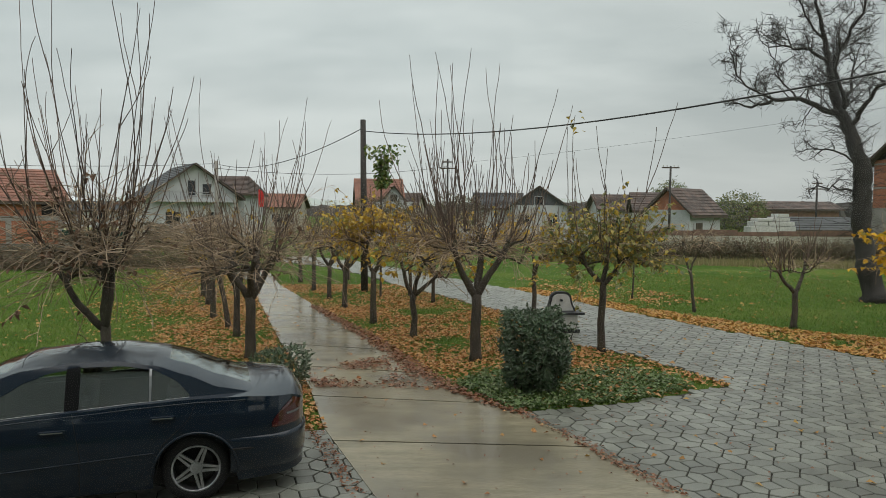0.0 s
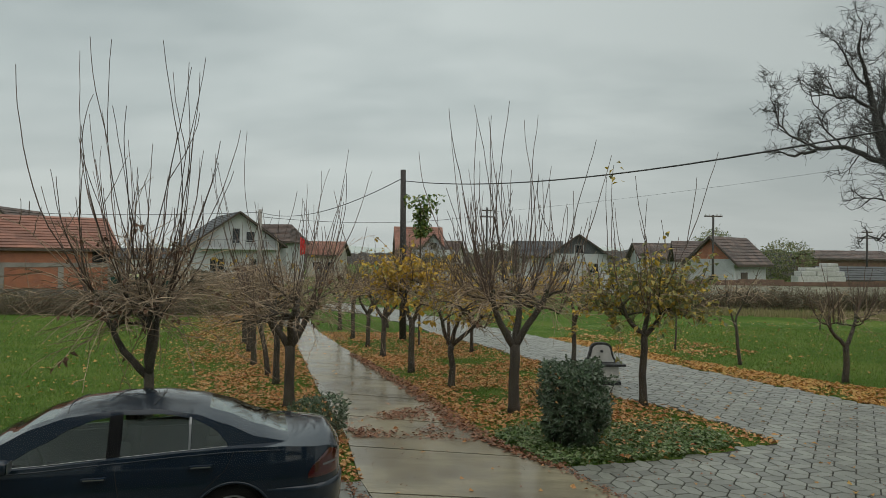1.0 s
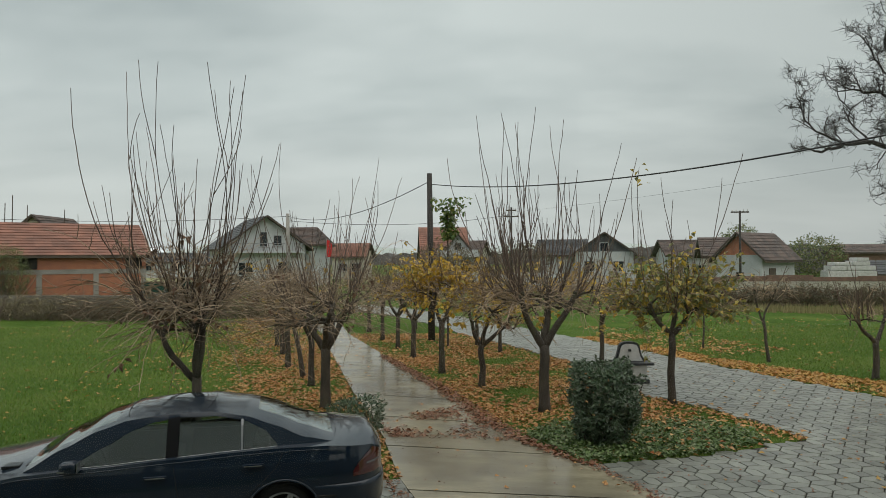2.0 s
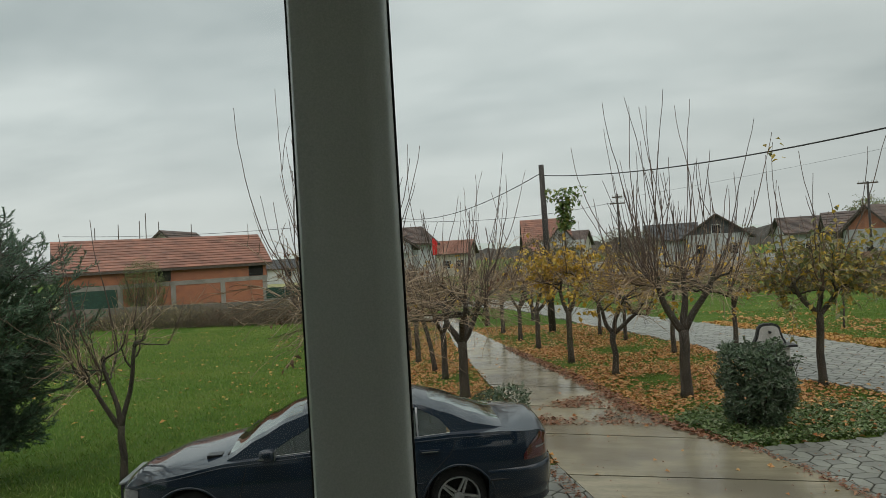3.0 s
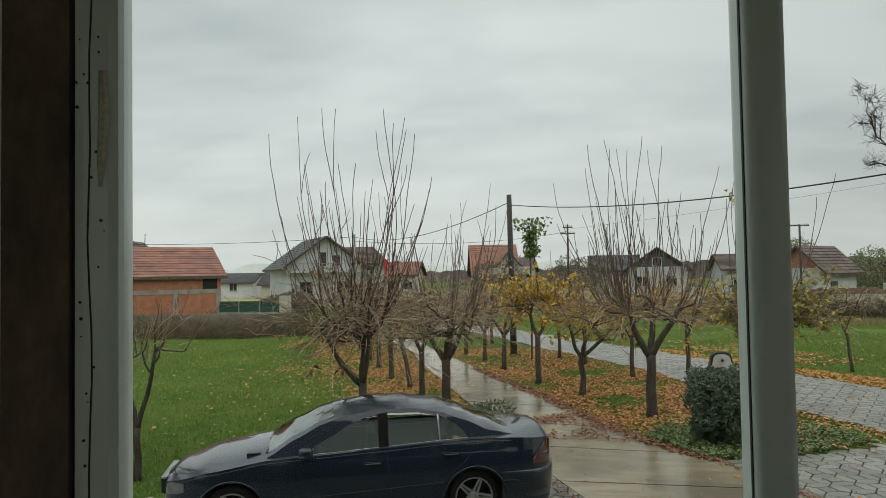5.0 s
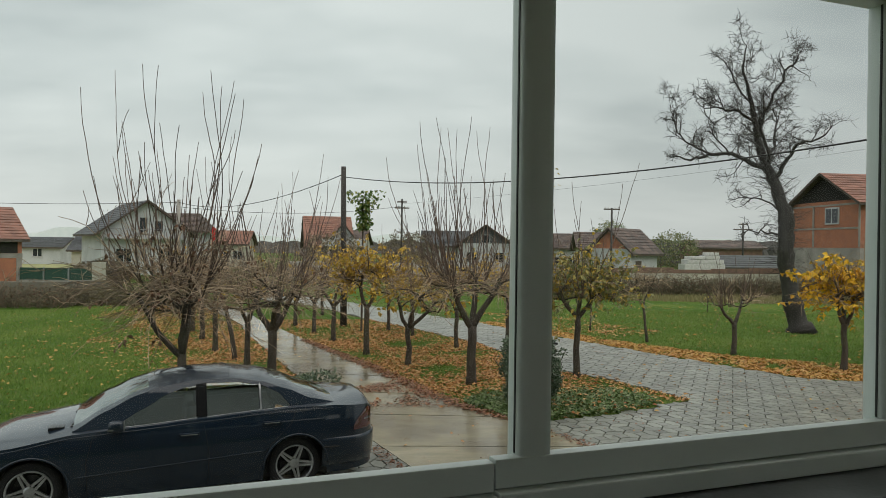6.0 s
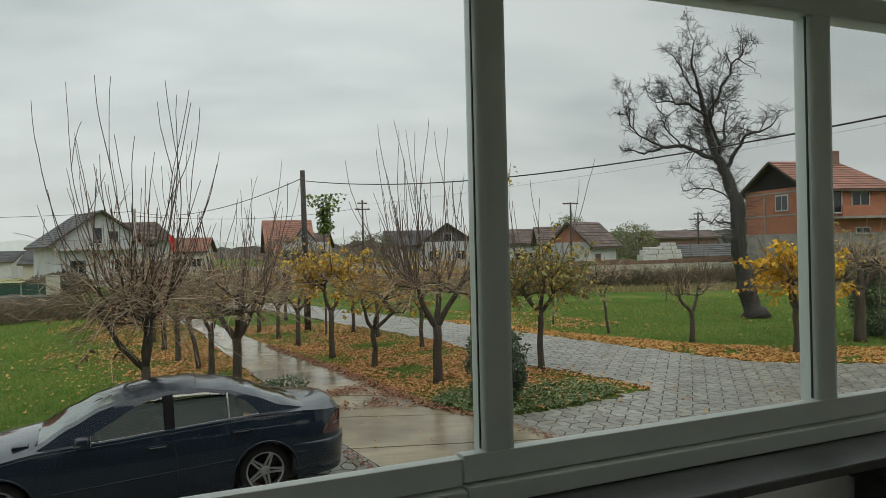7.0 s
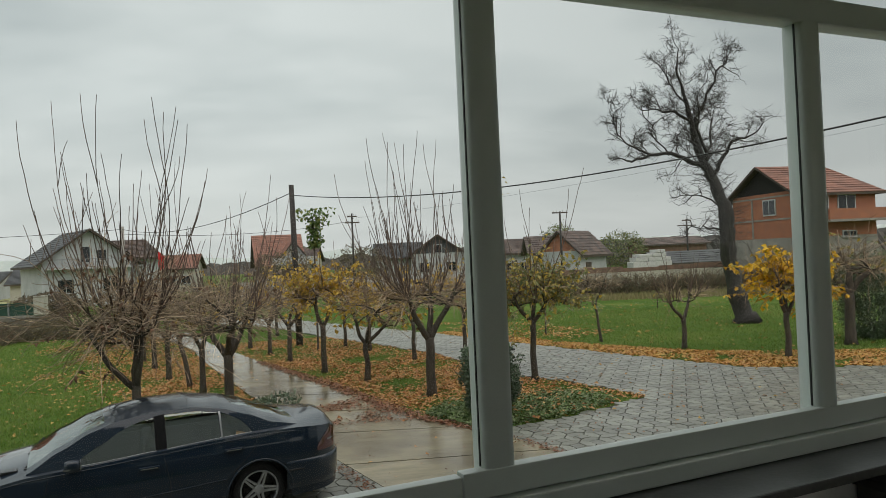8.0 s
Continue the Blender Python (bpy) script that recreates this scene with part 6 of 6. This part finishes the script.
part("back_rim", panel_mesh(bell(0.74, 0.46), -0.02, 0.10, 0.52), M_BLACKSTONE, fountain)
part("back_panel", panel_mesh(bell(0.62, 0.40), -0.045, -0.022, 0.525), M_STONE_WHITE, fountain)
t = Tubes(10); t.add([(0.0, -0.10, 0.78), (0.0, -0.046, 0.78)], [0.03, 0.035]); part("spout", t.data(), M_BLACKSTONE, fountain)
part("ledge", box(-0.42, 0.50, -0.34, 0.12, 0.46, 0.515, 0.01), M_BLACKSTONE, fountain)
part("basin", box(-0.32, 0.36, -0.26, 0.10, 0.12, 0.455, 0.03), M_STONE_WHITE, fountain)
part("plinth", box(-0.36, 0.40, -0.30, 0.12, 0, 0.115, 0.01), M_BLACKSTONE, fountain)


# ---- fallen leaves, ivy and grass ----
def scatter(name, poly, density, seed, mat, label, size=0.11, z=0.012, clump=0.0, clump_scale=0.8, category="leaves", skip=(), fall=None):
    rng = random.Random(seed)
    xs, ys = [p[0] for p in poly], [p[1] for p in poly]
    x0, x1, y0, y1 = min(xs), max(xs), min(ys), max(ys)
    lv = Leaves()
    for _ in range(int((x1 - x0) * (y1 - y0) * density)):
        x, y = rng.uniform(x0, x1), rng.uniform(y0, y1)
        if not inside(x, y, poly) or any(inside(x, y, q) for q in skip):
            continue
        if clump and noise.noise(Vector((x * clump_scale, y * clump_scale, seed))) < clump - rng.uniform(0.1, 0.95):
            continue
        if fall and rng.random() > fall(x, y):
            continue
        a = rng.uniform(0, 2 * math.pi)
        s = size * rng.uniform(0.65, 1.25)
        lv.add((x, y, z + rng.uniform(0, 0.025)), (math.cos(a), math.sin(a), rng.uniform(-0.15, 0.3)), (rng.gauss(0, .3), rng.gauss(0, .3), 1), s, s * 0.72)
    return tagged(part(name, lv.data(), mat), label, category, kind="stuff")


ISLAND = PATH_RIGHT[3:8] + ROAD_LEFT[:6][::-1] + ISLAND_FRONT[::-1][1:]
LEFT_BED = PATH_LEFT[3:] + [(-13.0, 35.5), (-11.0, 30.0), (-8.6, 24.0), (-6.4, 18.5), (-4.4, 14.0), (-3.0, 11.9)]
RIGHT_EDGE = [(30.0, 11.1), (18.0, 13.1), (12.9, 13.85), (9.4, 15.0), (8.1, 17.2), (6.2, 20.9), (3.1, 27.1), (3.8, 27.3), (7.1, 21.5), (9.4, 18.3), (10.9, 17.3), (13.5, 16.4), (18.5, 15.6), (30.0, 13.8)]
BED_WIDE = PATH_LEFT[3:] + [(-15.0, 35.5), (-13.5, 30.0), (-11.0, 24.0), (-8.6, 18.5), (-6.4, 14.0), (-4.2, 11.4)]


def bed_fade(x, y):
    """Leaves thin out from the path's side towards the lawn, unevenly."""
    edge = -3.3 - (y - 11.9) * 0.42
    thin = (x - edge) / 2.4 + 0.62 + 0.75 * noise.noise(Vector((x * 0.7, y * 0.7, 9)))
    return min(1.0, max(0.02, thin)) * (1.0 if y < 24 else 0.6)


scatter("fallen_leaves", ISLAND, 330, 101, M_LITTER, "thick carpet of orange-brown fallen leaves under the trees", 0.10, 0.015, 0.40, 0.55, fall=lambda x, y: min(1, max(0.06, (y - 12.2) / 1.8)) * (1.0 if y < 22 else 0.7))
scatter("fallen_leaves", BED_WIDE, 230, 102, M_LITTER, "orange-brown fallen leaves along the path, thinning over the lawn", 0.10, 0.015, 0.2, 0.5, fall=bed_fade)
scatter("fallen_leaves", RIGHT_EDGE, 520, 103, M_LITTER_Y, "band of orange and yellow leaves along the driveway's edge", 0.12, 0.015, 0.42, 1.1)
scatter("fallen_leaves", [(-1.3, 12.3), (1.0, 12.2), (0.7, 12.7), (-0.2, 14.9), (-0.9, 14.3), (-1.9, 13.6)], 650, 104, M_WETLEAF, "wet brown leaves drifted across the path", 0.07, 0.047, 0.62, 1.1)
scatter("fallen_leaves", [(2.0, 11.0), (1.75, 10.9), (0.75, 12.2), (-1.35, 17.3), (-3.2, 21.7), (-3.0, 21.8), (-1.0, 17.4), (0.95, 12.5)], 420, 114, M_WETLEAF, "wet red-brown leaves along the path's edge", 0.08, 0.047)
scatter("litter_bits", CONCRETE, 9, 115, M_WETLEAF, "small dark leaf crumbs strewn on the concrete", 0.04, 0.047, 0.3, 0.9)
scatter("litter_bits", [(2.6, 7.6), (9.0, 7.0), (12, 13), (8.5, 16), (4.5, 22), (3.0, 21.0), (4.8, 15.5), (5.8, 12.7), (2.4, 10.8)], 8, 116, M_WETLEAF, "small dark leaf crumbs strewn on the pavers", 0.05, 0.034, 0.3, 0.9)
scatter("fallen_leaves", [(-2.2, 9.75), (-0.83, 10.22), (-1.45, 12.5), (-1.9, 13.6), (-3.2, 12.2)], 420, 105, M_LITTER, "fallen leaves between path and bush", 0.10, 0.015, 0.25, 1.2)
scatter("fallen_leaves", [(2.2, 10.95), (3.8, 11.55), (5.75, 12.75), (5.2, 13.6), (4.6, 15.2), (3.6, 15.6)], 34, 106, M_LITTER, "brown leaves caught along the bed's edge", 0.10, 0.10, 0.55, 1.3)
scatter("scattered_leaves", [(-24, 12), (-4, 11), (-8, 30), (-22, 30)], 1.3, 107, M_LITTER_Y, "few yellow leaves strewn over the lawn", 0.12, 0.04)
scatter("scattered_leaves", [(-3.3, 11.6), (-8.0, 11.5), (-12.5, 26), (-8.6, 24.0), (-6.4, 18.5), (-4.4, 14.0)], 9, 117, M_LITTER_Y, "yellow and brown leaves thinning out over the lawn", 0.085, 0.035, 0.45, 0.5)
scatter("scattered_leaves", [(4.0, 27), (7.2, 21.5), (12, 17), (26, 16), (26, 34), (6, 36)], 2.0, 108, M_LITTER_Y, "few yellow leaves strewn over the far lawn", 0.12, 0.04)
scatter("scattered_leaves", [(4.2, 26.5), (7.0, 22.0), (9.5, 24.0), (6.5, 30.0), (3.6, 31.0)], 60, 109, M_LITTER, "orange leaf patch on the lawn beyond the driveway", 0.12, 0.03, 0.6, 0.6)
scatter("scattered_leaves", [(2.0, 8.2), (12.0, 6.0), (18, 12.8), (9.0, 15.0), (4.0, 26.0), (2.5, 21.0), (4.5, 15.5), (5.8, 12.8), (2.5, 11.0)], 1.6, 110, M_LITTER_Y, "single wet leaves lying on the pavers", 0.09, 0.036)
scatter("scattered_leaves", CONCRETE, 1.6, 111, M_LITTER, "single wet leaves lying on the concrete", 0.09, 0.047)
scatter("litter_bits", [(0.0, 8.0), (-0.85, 10.15), (-1.05, 10.2), (-0.22, 8.0)], 500, 112, M_WETLEAF, "leaf crumbs in the joint beside the concrete", 0.05, 0.03)
scatter("litter_bits", [(3.05, 8.1), (2.2, 10.1), (1.75, 11.0), (1.9, 11.05), (2.42, 10.1), (3.3, 8.1)], 500, 113, M_WETLEAF, "leaf crumbs along the concrete's edge", 0.05, 0.047)


def ivy(poly, density, seed):
    rng = random.Random(seed)
    xs, ys = [p[0] for p in poly], [p[1] for p in poly]
    lv = Leaves()
    for _ in range(int((max(xs) - min(xs)) * (max(ys) - min(ys)) * density)):
        x, y = rng.uniform(min(xs), max(xs)), rng.uniform(min(ys), max(ys))
        if not inside(x, y, poly):
            continue
        h = 0.10 + 0.14 * max(0, noise.noise(Vector((x * 1.6, y * 1.6, 4))))
        lv.add((x, y, rng.uniform(0.01, h)), (rng.gauss(0, 1), rng.gauss(0, 1), rng.uniform(-0.3, 0.6)), (rng.gauss(0, .4), rng.gauss(0, .4), 1), rng.uniform(0.05, 0.10), 0.05)
    return tagged(part("ground_ivy", lv.data(), M_IVY), "low green ground ivy round the clipped bush", "ivy", kind="stuff")


ivy([(1.25, 11.9), (1.8, 11.1), (2.3, 11.25), (3.8, 11.8), (4.9, 12.6), (4.2, 14.0), (2.8, 13.6), (1.4, 13.4), (0.9, 12.7)], 900, 120)


def grass(name, poly, density, seed, label, mat, h=0.055, skip=(), width=0.012):
    rng = np.random.default_rng(seed)
    xs, ys = [p[0] for p in poly], [p[1] for p in poly]
    n = int((max(xs) - min(xs)) * (max(ys) - min(ys)) * density)
    pts = [(x, y) for x, y in zip(rng.uniform(min(xs), max(xs), n), rng.uniform(min(ys), max(ys), n)) if inside(x, y, poly) and not any(inside(x, y, q) for q in skip)]
    k = len(pts)
    p = np.array(pts)
    a, lean, tall = rng.uniform(0, 2 * np.pi, k), rng.normal(0, 0.03, (k, 2)), h * rng.uniform(0.6, 1.4, k)
    side = np.stack([np.cos(a), np.sin(a)], 1) * width / 2
    v = np.zeros((k, 3, 3))
    v[:, 0, :2], v[:, 1, :2], v[:, 2, :2] = p - side, p + side, p + lean
    v[:, 2, 2] = tall
    me = bpy.data.meshes.new(name)
    me.from_pydata(v.reshape(-1, 3).tolist(), [], np.arange(3 * k).reshape(-1, 3).tolist())
    me.materials.append(mat)
    return tagged(new(name, me), label, "grass", kind="stuff")


LAWN_LEFT = [(-2.6, 9.75), (-12, 6.7), (-18, 5.2), (-26, 8), (-26, 26), (-12.5, 34), (-8.6, 24.0), (-6.4, 18.5), (-4.4, 14.0), (-3.0, 11.9)]
LAWN_RIGHT = [(6.9, 21.4), (9.0, 17.9), (10.4, 16.3), (13.5, 15.6), (22, 14.9), (24, 30), (8, 34), (3.7, 28)]
grass("lawn_grass", LAWN_LEFT, 260, 130, "short damp green grass blades", M_BLADE, 0.06, width=0.02)
grass("lawn_grass", LAWN_RIGHT, 200, 131, "short damp green grass blades", M_BLADE, 0.06, width=0.024)
grass("bed_grass", ISLAND, 420, 132, "short grass showing between the fallen leaves", M_BLADE, 0.05, width=0.014)
grass("bed_grass", LEFT_BED + [(-2.3, 9.7), (-0.83, 10.2)], 300, 133, "short grass showing between the fallen leaves", M_BLADE, 0.05, width=0.016)
grass("bed_grass", RIGHT_EDGE, 200, 135, "short grass along the driveway's edge", M_BLADE, 0.05, width=0.02)
grass("rough_grass", [(6, 41.0), (12, 39.5), (24, 36.5), (34, 33), (36, 36), (26, 40.5), (8, 43.5)], 90, 134, "longer dry grass at the end of the lawn", M_DRYGRASS, 0.28, width=0.05)


# ---- single pavers ----
PITCH, TURN, JOINT, TOP = 0.39, radians(18.0), 0.0105, 0.034
UX, UY = Vector((math.cos(TURN), math.sin(TURN))), Vector((-math.sin(TURN), math.cos(TURN)))
S = 0.25 * PITCH


def shrunk(outline, by):
    c = [sum(p[k] for p in outline) / len(outline) for k in (0, 1)]
    out = []
    for x, y in outline:
        d = math.hypot(x - c[0], y - c[1])
        out.append((c[0] + (x - c[0]) * (d - by) / d, c[1] + (y - c[1]) * (d - by) / d))
    return out


H = PITCH / 2
SHAPES = {"square": shrunk([(-S, -S), (S, -S), (S, S), (-S, S)], JOINT),
          "wide": shrunk([(0, H), (-(H - S), S), (-(H - S), -S), (0, -H), (H - S, -S), (H - S, S)], JOINT),
          "long": shrunk([(H, 0), (S, H - S), (-S, H - S), (-H, 0), (-S, -(H - S)), (S, -(H - S))], JOINT)}


def paver_mesh(outline):
    n = len(outline)
    ins = shrunk(outline, 0.008)
    turn = lambda q, z: [(q[i][0] * UX.x + q[i][1] * UY.x, q[i][0] * UX.y + q[i][1] * UY.y, z) for i in range(n)]
    v = turn(outline, 0.006) + turn(outline, TOP - 0.006) + turn(ins, TOP)
    f = [(i, (i + 1) % n, n + (i + 1) % n, n + i) for i in range(n)] + [(n + i, n + (i + 1) % n, 2 * n + (i + 1) % n, 2 * n + i) for i in range(n)] + [tuple(range(2 * n, 3 * n))]
    return v, f


PAVER_SHAPES = {k: paver_mesh(o) for k, o in SHAPES.items()}
PAVER_MESHES = {k: mesh_of("paver", v, f, M_PAVER_SQ if k == "square" else M_PAVER) for k, (v, f) in PAVER_SHAPES.items()}


def lay(surface, poly, near, seed, skip=()):
    """Pavers over an outline: single pieces inside the near box, the rest joined."""
    rng = random.Random(seed)
    xs, ys = [p[0] for p in poly], [p[1] for p in poly]
    span = int(45 / PITCH)
    joined, singles = {"square": ([], []), "hexagon": ([], [])}, 0
    for i in range(-span, span):
        for j in range(-span, span):
            for kind, di, dj in (("square", 0, 0), ("wide", 0.5, 0), ("long", 0, 0.5)):
                p = (UX * (i + di) + UY * (j + dj)) * PITCH
                x, y = p.x + 3.11, p.y + 9.29
                if not (min(xs) < x < max(xs) and min(ys) < y < max(ys)) or not inside(x, y, poly) or any(inside(x, y, q) for q in skip):
                    continue
                z = rng.gauss(0, 0.0018)
                if near[0] < x < near[1] and near[2] < y < near[3] and singles < 300:
                    ob = new("paver", PAVER_MESHES[kind])
                    ob.matrix_basis = pose(x, y, z, rng.gauss(0, 0.3), rng.gauss(0, 0.3), 0)
                    ob.parent = surface
                    singles += 1
                else:
                    v, f = PAVER_SHAPES[kind]
                    jv, jf = joined["square" if kind == "square" else "hexagon"]
                    b = len(jv)
                    tx, ty = rng.gauss(0, 0.006), rng.gauss(0, 0.006)
                    jv += [(a + x, c + y, d + z + a * tx + c * ty) for a, c, d in v]
                    jf += [tuple(k + b for k in q) for q in f]
    tagged(part("joined_pavers", joined["hexagon"], M_PAVER_FAR, surface), kind="stuff")
    tagged(part("joined_square_pavers", joined["square"], M_PAVER_SQ, surface), kind="stuff")


APRON_LAID = [(x - 0.15, y - 0.06) for x, y in PATH_RIGHT[:4]] + APRON[4:]
CARPARK_LAID = [(2.06, 3.66), (0.22, 8.12), (-0.66, 10.2), (-2.4, 9.6)] + CARPARK[4:]
lay(apron, APRON_LAID, (2.6, 6.4, 7.6, 11.6), 201)
lay(carpark, CARPARK_LAID, (-2.2, 0.6, 6.9, 9.8), 202)
lay(road, ROAD, (4.0, 9.3, 14.6, 18.2), 203, skip=(APRON,))
